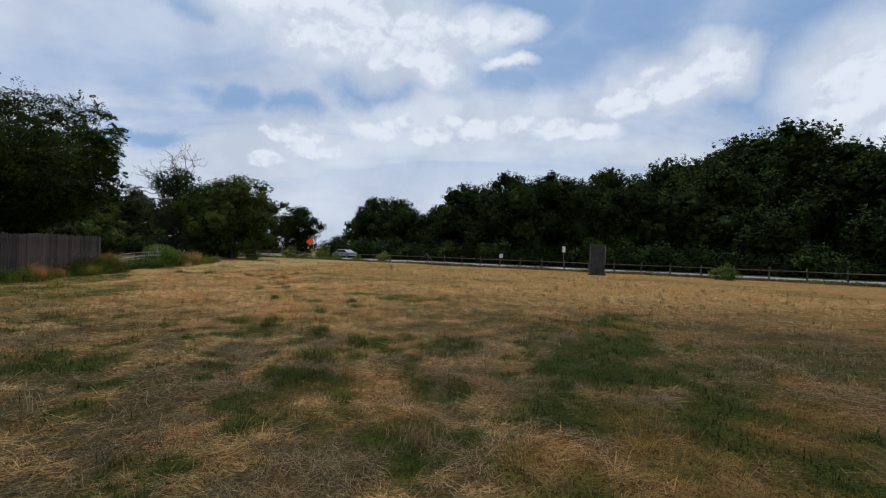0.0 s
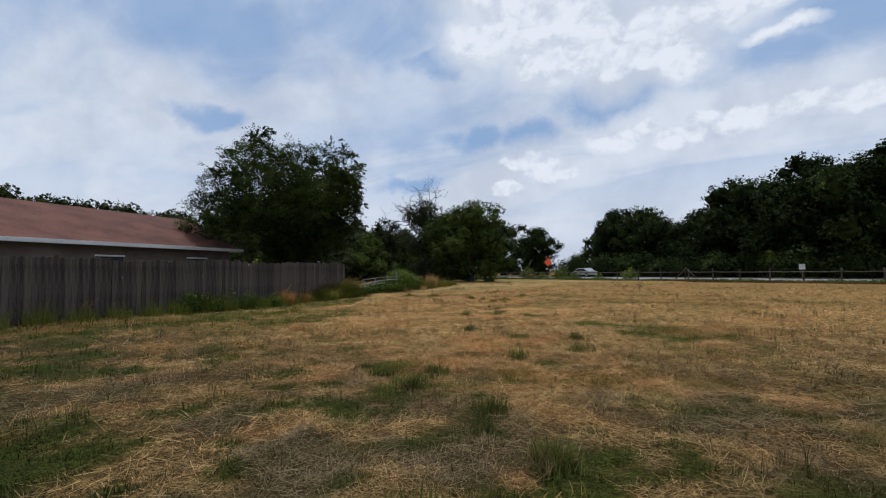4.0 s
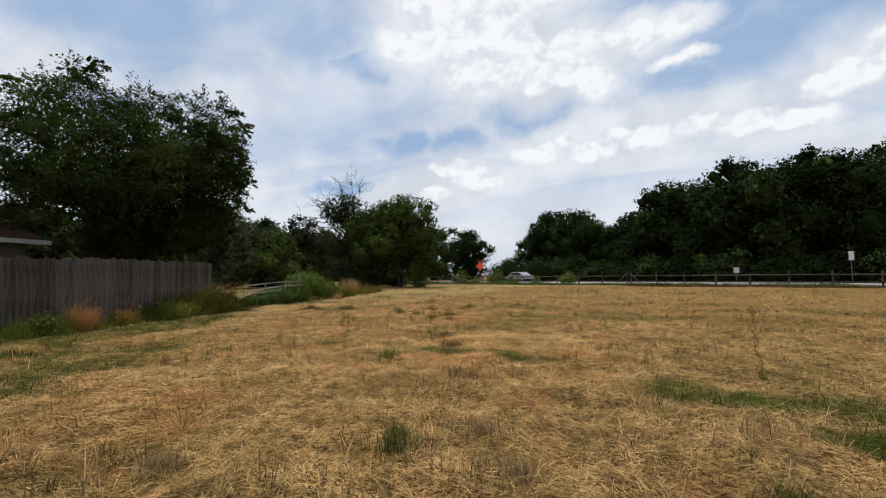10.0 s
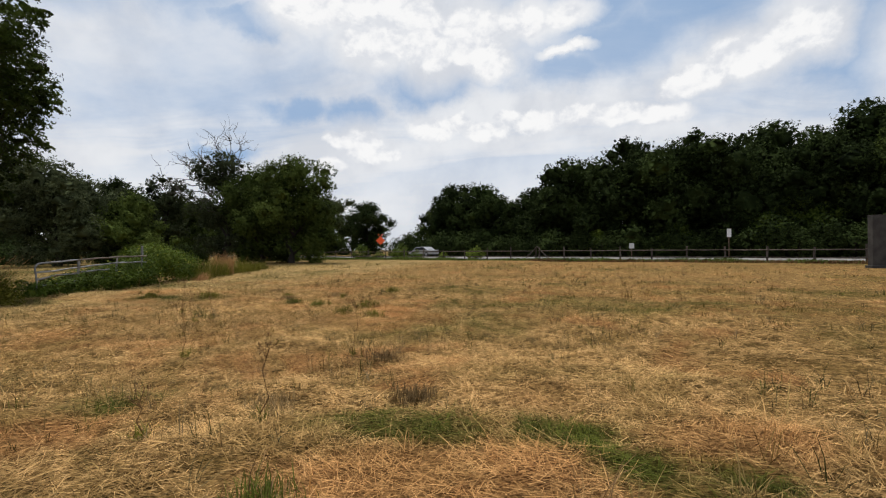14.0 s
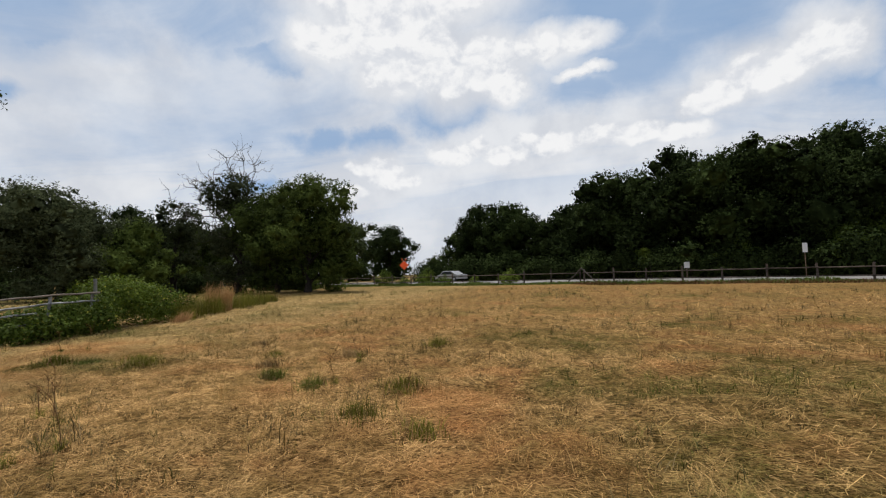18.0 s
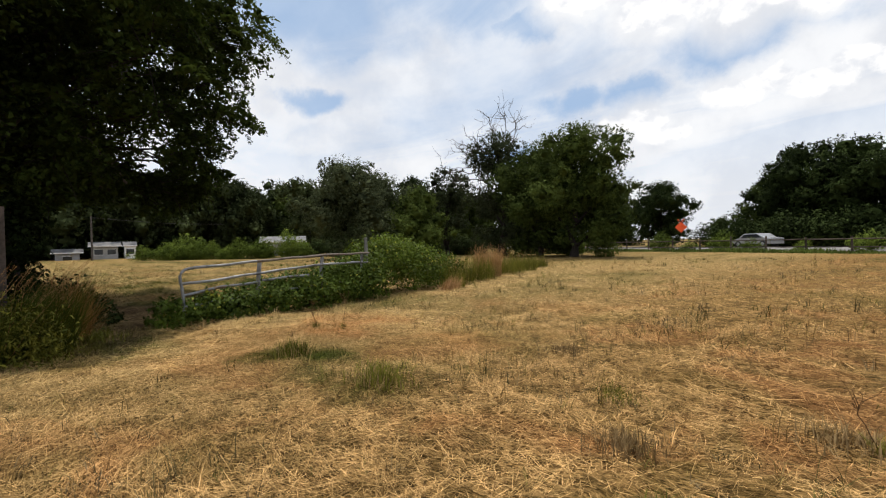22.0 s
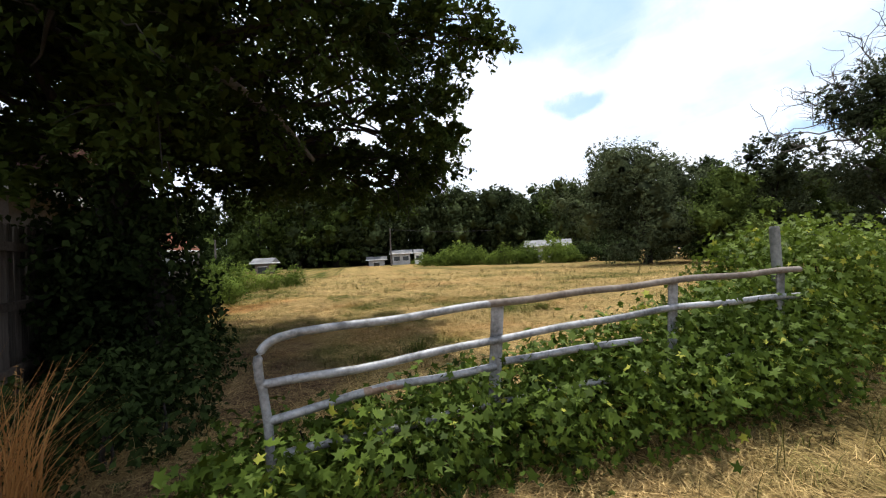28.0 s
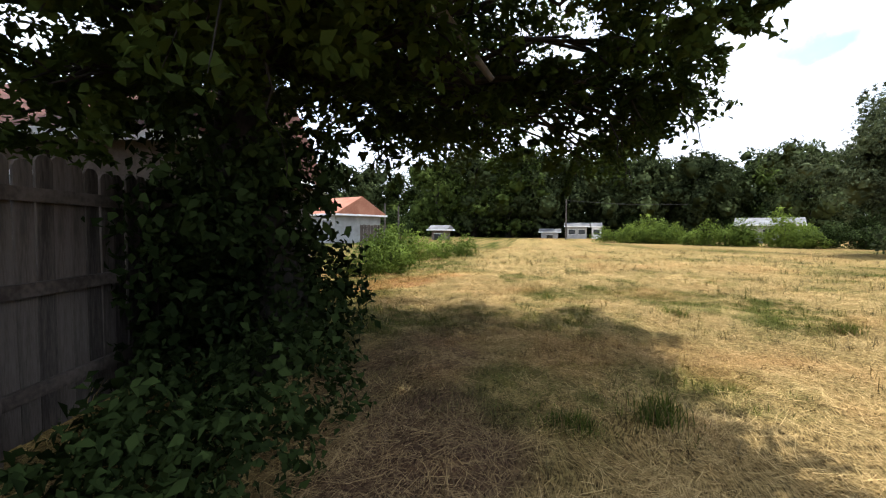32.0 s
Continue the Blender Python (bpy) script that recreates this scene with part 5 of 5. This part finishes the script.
KINDS = [make_tree("roadside_tree", "tall dense dark green tree in the row beyond the road", 30 + k, 14.0, (4.6, 5.2, 4.4, 4.9, 4.4)[k], (L_DARK, L_DARK, L_MID, L_DARK, L_LIGHT)[k],
                   34000, 0.30, fork=0.06, limbs=9, low=0.06, top=0.9, lobe=0.46, m=Matrix.Translation(by_road((4.0, 9.0, 13.5, 18.0, 22.0)[k], 23)) @ Matrix.Scale((1.24, 1.21, 1.09, 1.04, 0.66)[k], 4),
                   group="trees beyond the road", skirt=8, hollow=0.5, loose=0.8, leafspread=0.11, corners=3, clump=9) for k in range(5)]
FAR_KINDS = [make_tree("far_tree", "distant broad dark green tree behind the field", 36 + k, 14.0, (4.8, 5.2)[k], (L_FAR, L_MID)[k], 12000, 0.44, fork=0.06, limbs=8, low=0.06, top=0.9, lobe=0.46,
                       m=pose((-113, -116)[k], (58, 66)[k], 0) @ Matrix.Scale(1.15, 4), group="far trees", skirt=8, hollow=0.5, loose=0.8, leafspread=0.12, corners=3, clump=8) for k in range(2)]
PROFILE = ((-60, 15.5), (-8, 16.5), (-4, 18.5), (0, 19), (6, 17.8), (10, 18), (14, 17), (18, 15.5), (22, 16.2), (27, 13.5), (32, 15.5), (37, 16.3), (41, 16), (46, 13.6), (51, 12.8), (56, 14.1),
           (61, 11.6), (67, 13.2), (72, 12.8), (77, 10.2), (82, 8))
rng = random.Random(5)


def plant(k, x, y, hgt, kinds=KINDS):
    copy_thing(kinds[k], Matrix.Translation((x, y, 0)) @ Matrix.Rotation(rng.uniform(0, 6.28), 4, "Z") @ Matrix.Diagonal((hgt / 14.8 * rng.uniform(0.85, 1.1), hgt / 14.8 * rng.uniform(0.85, 1.1), hgt / 15.2, 1)))


s = -18.0
while s < 80:
    want = np.interp(s, [p[0] for p in PROFILE], [p[1] for p in PROFILE])
    p = by_road(s, rng.uniform(21, 26))
    if not 3 < s < 23:
        plant(rng.choice((0, 1, 3, 0, 1, 2)), p.x, p.y, want * rng.uniform(0.90, 1.04))
    if s < 30:
        p = by_road(s + 2, rng.uniform(29, 32))
        plant(rng.choice((0, 1, 3)), p.x, p.y, want * rng.uniform(0.98, 1.08))
    s += rng.uniform(4.4, 6.0)
for s, o, hgt in ((24.5, 17.5, 8.5), (33.0, 17.5, 7.5), (42.5, 17, 6.5), (50, 18, 6)):
    p = by_road(s, o)
    plant(4, p.x, p.y, hgt)
for k in range(27):
    az, dist = 24 + k * 3.8, rng.uniform(100, 118)
    d = azel(az, 0)
    plant((0, 0, 1, 0)[k % 4], -17 + d[0] * dist, 24 + d[1] * dist, rng.uniform(13, 18), FAR_KINDS)
for x, y, hgt in ((-44, 108, 11.5), (-56, 112, 9), (-35, 112, 5.5), (-28, 104, 4), (-112, 18, 19), (-111, 25, 18), (-112, 31, 17), (-113, 38, 17), (-111, 11, 18), (-112, 45, 17), (-108, 52, 16), (-96, 64, 15), (-58, 60, 10),
                  (-53, 66, 9), (-46, 72, 8), (-108, 4, 17), (-52, 56, 8)):
    if hgt > 12:
        plant(rng.choice((0, 1)), x, y, hgt, FAR_KINDS)
    else:
        plant(rng.choice((0, 2, 3)), x, y, hgt)

# low growth under the trees and along the far fence
SHRUB = make_bush("shrub", "dark green shrub in the undergrowth", 44, [(0, 0, 0.8, 1.0), (0.9, 0.2, 0.6, 0.8), (-0.8, 0.3, 0.7, 0.85), (0.2, -0.7, 0.5, 0.7), (0.1, 0.4, 1.4, 0.7)], L_DARK, 3800, 0.15, corners=3, m=Matrix.Translation(by_road(0, 15)), group="undergrowth")
SHRUB_LIGHT = make_bush("shrub", "leafy bright green shrub", 45, [(0, 0, 0.8, 1.0), (0.9, 0.2, 0.6, 0.8), (-0.8, 0.3, 0.7, 0.85), (0.2, -0.7, 0.5, 0.7), (0.1, 0.4, 1.4, 0.7)], L_LIGHT, 3200, 0.15, corners=3, m=pose(-62.4, 46, 0), group="hedge")


def shrub(kind, x, y, size, tall=1.0):
    return copy_thing(kind, Matrix.Translation((x, y, 0)) @ Matrix.Rotation(rng.uniform(0, 6.28), 4, "Z") @ Matrix.Diagonal((size, size, size * tall, 1)))


for k in range(44):
    p = by_road(-20 + k * 2.3, rng.uniform(15, 18))
    shrub(SHRUB, p.x, p.y, rng.uniform(1.5, 2.3))
for k in range(30):
    p = by_road(-18 + k * 3.4, rng.uniform(27, 31))
    shrub(SHRUB, p.x, p.y, rng.uniform(2.6, 3.8))
for k in range(17):
    f = k / 16
    shrub(SHRUB_LIGHT, -76.5 + 14.5 * f + rng.uniform(-1.2, 1.2), 33 + 13 * f + rng.uniform(-1.0, 1.0), rng.uniform(0.7, 1.5), rng.uniform(0.75, 1.3))
for k in range(22):
    f = k / 21
    shrub(SHRUB, -62 + 28 * f + rng.uniform(-1, 1), 47.5 + 14 * f + rng.uniform(-1, 2), rng.uniform(0.7, 1.3))
for x, y, sz in ((-26, 67.5, 0.55), (-21, 67.0, 0.6), (-17.5, 66.2, 0.5), (-27.5, 54, 0.8), (-31.5, 56, 1.0), (-24, 69.5, 1.0), (-30, 71, 1.0), (-14, 68, 0.8), (22.0, 41.0, 0.75)):
    shrub(SHRUB_LIGHT, x, y, sz)
for k in range(26):
    az, dist = 22 + k * 4.0, rng.uniform(95, 99)
    d = azel(az, 0)
    shrub(SHRUB, -17 + d[0] * dist, 24 + d[1] * dist, rng.uniform(1.5, 2.6))

for k in range(34):
    az, dist = 58 + k * 1.9, rng.uniform(96, 102)
    d = azel(az, 0)
    shrub(SHRUB, -17 + d[0] * dist, 24 + d[1] * dist, rng.uniform(2.4, 3.6))

# ---- growth by the gate ----
vine = []
for k in range(15):
    y = 23.75 + 0.31 * k
    gx = -19.5 - 0.16 * (y - 24.1)
    vine.append((gx + 0.20 - 0.022 * k + 0.1 * math.sin(k * 2.3), y, 0.17 + 0.016 * k, 0.27 + 0.014 * k + 0.04 * math.sin(k * 2.9)))
    vine.append((gx - 0.28, y + 0.1, 0.18 + 0.032 * k, 0.27 + 0.014 * k))
make_bush("vine_mound", "green creeping vines covering the foot of the gate", 41, vine, L_CREEP, 23000, 0.078, "vine", spread=0.20, clump=5, slim=0.8, hollow=0.5, corners=10)
hedge = [(-20.9, 28.4, 0.75, 0.52), (-20.8, 29.0, 0.9, 0.62), (-21.0, 29.5, 0.95, 0.62), (-20.9, 30.1, 0.8, 0.58), (-21.1, 30.7, 0.62, 0.55), (-21.4, 31.3, 0.55, 0.5), (-21.4, 29.3, 1.0, 0.55),
         (-20.5, 28.6, 0.4, 0.40), (-20.5, 29.5, 0.42, 0.42), (-20.6, 30.3, 0.38, 0.40), (-21.5, 30.3, 0.8, 0.55), (-20.8, 27.8, 0.55, 0.42), (-21.2, 28.6, 0.95, 0.5), (-21.6, 32.0, 0.5, 0.45), (-20.5, 28.0, 0.35, 0.34)]
make_bush("gate_bush", "dense bright green bush grown over the gate post", 42, hedge, L_VINE, 20000, 0.078, spread=0.16, clump=7, slim=0.8, corners=10)


def tall_grass(name, label, seed, spots_xyr, count, height, mat, seeds=0, width=0.006, lean=0.35, wind=(0, 0)):
    """A stand of tall grass: long blades and, where wanted, seed heads."""
    rng = np.random.default_rng(seed)
    t = thing(name, label, "tall grass")
    S = np.asarray(spots_xyr, float)
    k = rng.choice(len(S), count, p=S[:, 2] ** 2 / (S[:, 2] ** 2).sum())
    a, r = rng.uniform(0, 6.28, count), np.sqrt(rng.uniform(0, 1, count)) * S[k, 2]
    x, y = S[k, 0] + np.cos(a) * r, S[k, 1] + np.sin(a) * r
    P = np.stack([x, y, ground_z(x, y)], 1)
    V, F = blades(rng, P, height * rng.uniform(0.45, 1.1, count) * (0.5 + 0.95 * lattice(x, y, 0.55, seed)), np.full(count, width) * rng.uniform(0.6, 1.3, count), np.abs(rng.normal(0, lean, count)).clip(0, 1.1), 0.4)
    rise = ((V[:, 2:] - ground_z(V[:, 0], V[:, 1])[:, None]) / height).clip(0, 1.4) ** 1.5
    V[:, :2] += rise * np.array(wind) * height
    tagged(part("grass", quads_mesh("grass", V, F, mat), mat, t), kind="stuff")
    if seeds:
        lines, tips = [], []
        for q in rng.integers(0, count, seeds):
            a, b = P[q], P[q] + [rng.normal(0, 0.16), rng.normal(0, 0.16), height * rng.uniform(0.95, 1.3)]
            line = bend(rng, a, b, 6, 0, 0.02)
            line[:, :2] += (np.linspace(0, 1, 6) ** 1.6)[:, None] * np.array(wind) * height * 1.15
            line[-1] += [0.05, 0.03, -0.02]
            lines.append((line, np.linspace(0.0025, 0.0012, 6)))
            for z in np.linspace(0.0, 1.0, 12):
                tips.append(line[-2] + (line[-1] - line[-2]) * (z * 1.2 - 0.2) + rng.normal(0, 0.006, 3))
        tagged(tubes("stems", lines, L_TAN, t, 4), kind="stuff")
        V, F = leaves(rng, np.array(tips), rng.normal(size=(len(tips), 3)), 0.022, 0.35)
        tagged(part("seed_mass", quads_mesh("seed_mass", V, F, L_TAN), L_TAN, t), kind="stuff")
    return t


tall_grass("tan_reeds", "clump of tall tan dry reeds beside the bush", 51, [(-22.2, 34.9, 0.30), (-22.6, 34.6, 0.22), (-22.2, 34.3, 0.2)], 1500, 1.02, L_TAN, 60, 0.010, 0.10)
tall_grass("green_grass", "tall green grass at the edge of the field", 52, [(-21.2, 32.0, 0.6), (-21.5, 33.2, 0.7), (-22.6, 36.3, 0.6), (-23.4, 38.0, 0.8), (-24.6, 40.5, 0.9), (-20.6, 31.2, 0.4)], 3600, 0.75, L_WEED, 40, 0.010, 0.3)
tall_grass("tan_grass", "bent dry tan grass leaning out of the bush", 53, [(-20.0, 30.6, 0.22), (-19.8, 30.2, 0.2)], 420, 0.62, L_TAN, 0, 0.008, 0.4, (0.2, 0.75))
wr = random.Random(7)
weed = [(-17.95 + 0.277 * (21.4 - y) * 0.9 + wr.uniform(-0.5, 0.45), y, wr.uniform(0.08, 0.28 + 0.5 * math.exp(-((y - 21.2) / 0.75) ** 2)), wr.uniform(0.18, 0.40)) for y in [19.3 + 0.075 * k for k in range(42)]]
make_bush("weed_bush", "tangle of green weeds against the foot of the fence", 46, weed, L_WEED, 26000, 0.06, "weeds", slim=0.3, clump=6, spread=0.32)
tall_grass("seeding_grass", "tall green grass with pale seed heads by the fence end", 54, [(-18.0, 20.6, 0.6), (-18.2, 21.6, 0.55), (-18.6, 22.2, 0.45), (-18.1, 19.4, 0.5), (-17.7, 21.0, 0.4)], 11000, 0.92, L_GRASS, 170, 0.007, 0.45, (0.1, 0.34))
tall_grass("rusty_grass", "dry rust-coloured grass standing against the fence", 55, [(-17.05, 17.1, 0.30), (-17.3, 18.25, 0.24), (-19.6, 22.75, 0.16), (-19.3, 22.6, 0.14)], 2400, 0.74, L_RUSTY, 60, 0.007, 0.4)
tall_grass("fence_grass", "green grass along the foot of the fence", 56, [(-18.3 + 0.277 * q * 0.9 + 0.35, 21.0 - q * 0.9, 0.34) for q in range(18)], 6500, 0.5, L_GRASS, 60, 0.006, 0.5)
strip = [(-17.15 + 0.277 * (17.5 - y) + wr.uniform(-0.25, 0.3), y, wr.uniform(0.05, 0.3) + 0.45 * wr.random() ** 3, wr.uniform(0.12, 0.34)) for y in [wr.uniform(12.2, 19.6) for k in range(44)] if not (16.6 < y < 17.6 or 17.95 < y < 18.5)]
make_bush("fence_weeds", "dark green weeds along the foot of the board fence", 48, strip, L_VINE, 9000, 0.07, "weeds", slim=0.4, clump=6, spread=0.26)
shrub(SHRUB_LIGHT, -17.9, 15.2, 0.35)


def stalk_weed(seed, hgt):
    """A dry branching weed stalk."""
    rng = np.random.default_rng(seed)
    t = thing("dry_weed", "thin dark dry weed stalk standing in the field", "weed", group="dry weeds")
    main = bend(rng, (0, 0, -0.03), (rng.normal(0, 0.06), rng.normal(0, 0.06), hgt), 7, 0, 0.03)
    lines = [(main, np.linspace(0.005, 0.0022, 7))]
    tips = []
    for k in range(5):
        q = main[rng.integers(3, 7)]
        e = q + [rng.normal(0, 0.07), rng.normal(0, 0.07), rng.uniform(0.05, 0.2)]
        lines.append((bend(rng, q, e, 4, 0, 0.05), np.linspace(0.003, 0.0014, 4)))
        tips += [q + (e - q) * f for f in (0.7, 1.0)]
    for n, (line, rad) in enumerate(lines):
        tube("stalk" if n == 0 else "twig", line, rad, L_STALK, t, 4)
    V, F = leaves(rng, np.repeat(np.array(tips), 4, 0) + rng.normal(0, 0.012, (len(tips) * 4, 3)), rng.normal(size=(len(tips) * 4, 3)), 0.02, 0.45)
    tagged(part("seed_mass", quads_mesh("seed_mass", V, F, L_STALK), L_STALK, t), kind="stuff")
    b = rng.uniform(-0.04, 0.04, (60, 3)) * [1, 1, 0]
    V, F = blades(rng, b, rng.uniform(0.05, 0.16, 60), rng.uniform(0.003, 0.006, 60), rng.uniform(0.2, 0.9, 60), 0.4)
    tagged(part("foliage", quads_mesh("foliage", V, F, L_WEED), L_WEED, t), kind="stuff")
    return t


for k, (x, y, hgt) in enumerate(((-8.3, 17.62, 0.58), (-8.42, 19.48, 0.55), (-9.2, 16.2, 0.46), (-2.92, 17.0, 0.70), (-12.9, 22.2, 0.49), (-10.3, 19.1, 0.65), (-11.5, 25.8, 0.24), (-13.3, 22.3, 0.3),
                                 (-11.0, 24.04, 0.41), (-12.1, 21.68, 0.66), (-11.27, 25.3, 0.34), (-9.95, 23.8, 0.24), (-12.2, 21.4, 0.6), (-8.9, 17.2, 0.4), (-17.3, 25.7, 0.4), (-17.6, 25.4, 0.35))):
    stalk_weed(80 + k, hgt).matrix_world = Matrix.Translation((x, y, float(ground_z(x, y))))


def tuft(seed, hgt, mat, label, wide=0.085):
    """A loose grass clump: live blades among dry ones."""
    rng = np.random.default_rng(seed)
    t = thing("grass_tuft", label, "grass tuft", group="grass tufts")
    for nm, m, n, h in (("grass", mat, 170, hgt), ("dry_grass", L_DRY, 60, hgt * 0.8)):
        b = rng.normal(0, wide, (n, 3)) * [1, 1, 0]
        V, F = blades(rng, b, h * rng.uniform(0.35, 1.2, n), rng.uniform(0.004, 0.008, n), np.abs(rng.normal(0, 0.42, n)).clip(0, 1.2), 0.45)
        tagged(part(nm, quads_mesh(nm, V, F, m), m, t), kind="stuff")
    return t


GREEN_TUFT = tuft(91, 0.16, L_TUFT, "short green grass tuft growing through the straw")
OLIVE_TUFT = tuft(93, 0.15, L_WEED, "olive half-dry grass tuft in the straw", 0.10)
DARK_TUFT = tuft(92, 0.12, L_DRY, "brown dry grass tuft in the straw")
for k, (x, y, c) in enumerate(((-4.59, 9.7, 0), (-4.03, 9.97, 0), (-3.52, 11.54, 0), (-2.82, 12.56, 0), (-3.74, 9.22, 0), (-5.68, 13.73, 0), (-3.38, 13.72, 0), (-4.18, 13.09, 0), (-6.94, 12.91, 1), (-4.82, 13.62, 1),
                               (-8.44, 17.91, 1), (-9.99, 24.06, 0), (-11.14, 23.8, 0), (-12.65, 24.85, 1), (-10.3, 26.6, 0), (-11.57, 25.86, 1), (-16.18, 24.5, 0), (-14.57, 24.5, 0), (-12.1, 24.3, 0),
                               (-10.2, 23.0, 0), (-6.2, 16.0, 1), (-7.4, 18.4, 1), (-8.0, 19.6, 1), (-1.2, 5.6, 0), (-0.2, 4.6, 1), (-2.0, 7.2, 0), (-1.6, 8.2, 0), (-2.6, 9.0, 0), (-22.8, 25.1, 0), (-22.5, 24.5, 0), (-27.3, 26.5, 0),
                               (-26.4, 28.3, 0), (-13.0, 25.6, 0), (-14.0, 26.6, 1), (-18.9, 22.9, 0))):
    if c == 0 and y > 14 and x > -20 and k % 3:
        c = 2
    for q in range(2):
        copy_thing((GREEN_TUFT, DARK_TUFT, OLIVE_TUFT)[c], Matrix.Translation((x + rng.uniform(-0.12, 0.12), y + rng.uniform(-0.12, 0.12), float(ground_z(x, y)))) @ Matrix.Rotation(rng.uniform(0, 6.28), 4, "Z") @ Matrix.Scale(rng.uniform(0.7, 1.25), 4))
for one, x, y in ((GREEN_TUFT, -7.6, 16.6), (DARK_TUFT, -5.2, 14.2), (OLIVE_TUFT, -9.4, 22.6)):
    one.location = (x, y, float(ground_z(x, y)))


def verge(name, label, a, b, seed, count, height, mat, wide=1.1):
    """Uncut grass in a band from a to b."""
    rng = np.random.default_rng(seed)
    u, v = rng.uniform(0, 1, count), rng.normal(0, wide * 0.5, count)
    way = (b - a)
    side = Vector((-way.y, way.x, 0)).normalized()
    x, y = a.x + way.x * u + side.x * v, a.y + way.y * u + side.y * v
    P = np.stack([x, y, ground_z(x, y)], 1)
    h = height * rng.uniform(0.4, 1.2, count) * (0.5 + lattice(x, y, 2.2, seed))
    V, F = blades(rng, P, h, np.full(count, 0.05) * rng.uniform(0.6, 1.4, count), np.abs(rng.normal(0, 0.4, count)).clip(0, 1.0), 0.4)
    ob = part(name, quads_mesh(name, V, F, mat), mat)
    return tagged(ob, label, "grass", kind="stuff")


verge("verge_grass", "dark green uncut grass along the foot of the rail fence", by_road(-12, -0.5), by_road(42.5, -0.5), 71, 15000, 0.3, L_MID)
verge("verge_grass", "dark green uncut grass along the fence at the field end", by_road(42.5, -0.5), Vector((-38, 70.3, 0)), 72, 9000, 0.3, L_MID)
verge("verge_weeds", "dry brown weeds between the fence and the field", by_road(-12, -1.4), by_road(42.5, -1.4), 73, 7000, 0.22, L_STALK)

# ---- far buildings and poles ----
gable_house("white_house", "small white house far beyond the field", pose(-104.5, 31.0, 0, 0, 0, 86), 3.4, 4.0, 2.2, 2.9, M_ROOF_GREY, M_PALE, windows=2)
gable_house("outbuilding", "narrow white outbuilding beside the small white house", pose(-104.2, 34.4, 0, 0, 0, 86), 1.6, 2.6, 2.2, 2.9, M_ROOF_GREY, M_WHITE, windows=1, category="shed", over=0.2)
gable_house("white_shed", "small pale shed beside the white house", pose(-104.5, 26.2, 0, 0, 0, 86), 3.0, 2.6, 1.2, 1.8, M_ROOF_GREY, M_PALE, windows=1, category="shed")
gable_house("low_house", "long low house with a pale roof behind the hedge", pose(-81.5, 52.0, 0, 0, 0, 66), 6, 5, 2.2, 3.1, M_ROOF_GREY, M_PALE, windows=3)
gable_house("red_roof_house", "pale house with a bright red-brown roof past the tree", pose(-61.5, 4.6, 0, 0, 0, 66), 4.8, 6.0, 2.9, 4.7, M_ROOF_BRIGHT, M_PALE, windows=2)
gable_house("garden_shed", "little shed with a pale roof beyond the weeds", pose(-78, 11.2, 0, 0, 0, 80), 1.9, 1.9, 1.5, 2.1, M_ROOF_GREY, M_WALL, windows=1, category="shed")
for x, y, hgt in ((-92.5, 28.4, 6.4), (-75.7, 4.0, 5.0), (-77.0, 5.5, 4.7)):
    t = thing("utility_pole", "pale grey utility pole", "pole", pose(x, y, 0), "poles")
    tube("shaft", [(0, 0, -0.3), (0, 0, hgt / 2), (0, 0, hgt)], [0.13, 0.12, 0.10], M_DEADWOOD, t, 8)
wire = thing("power_line", "thin dark power line between poles", "cable")
tube("cable", [(-92.5, 28.4, 6.2), (-96, 38, 5.7), (-99, 48, 5.8)], [0.03] * 3, M_TYRE, wire, 5)
for x, y, sz in ((-33, 19.6, 0.7), (-36, 18.7, 0.8), (-39, 18.8, 0.65), (-43, 20.3, 0.6), (-31.8, 19.2, 0.5), (-41, 19.5, 0.6), (-38, 17.8, 0.8)):
    shrub(SHRUB_LIGHT, x, y, sz)

# ---- grass, last ----
strew("cut_straw", "loose cut straw lying over the field", 61, ((0, 2.6, 3000, 1.0), (2.6, 6, 1150, 1.5), (6, 12, 230, 2.4), (12, 24, 42, 4.0)), lying)
strew("grass_tufts", "short dry grass tufts, some green, over the field", 62, ((0, 2.6, 42, 1.0), (2.6, 6, 26, 1.4), (6, 12, 12, 2.2), (12, 28, 3.6, 3.4)), tufts)
strew("living_grass", "short living green grass in patches of the field", 63, ((0, 2.6, 1500, 1.0), (2.6, 6, 700, 1.5), (6, 12, 180, 2.4), (12, 20, 50, 3.4)), living)
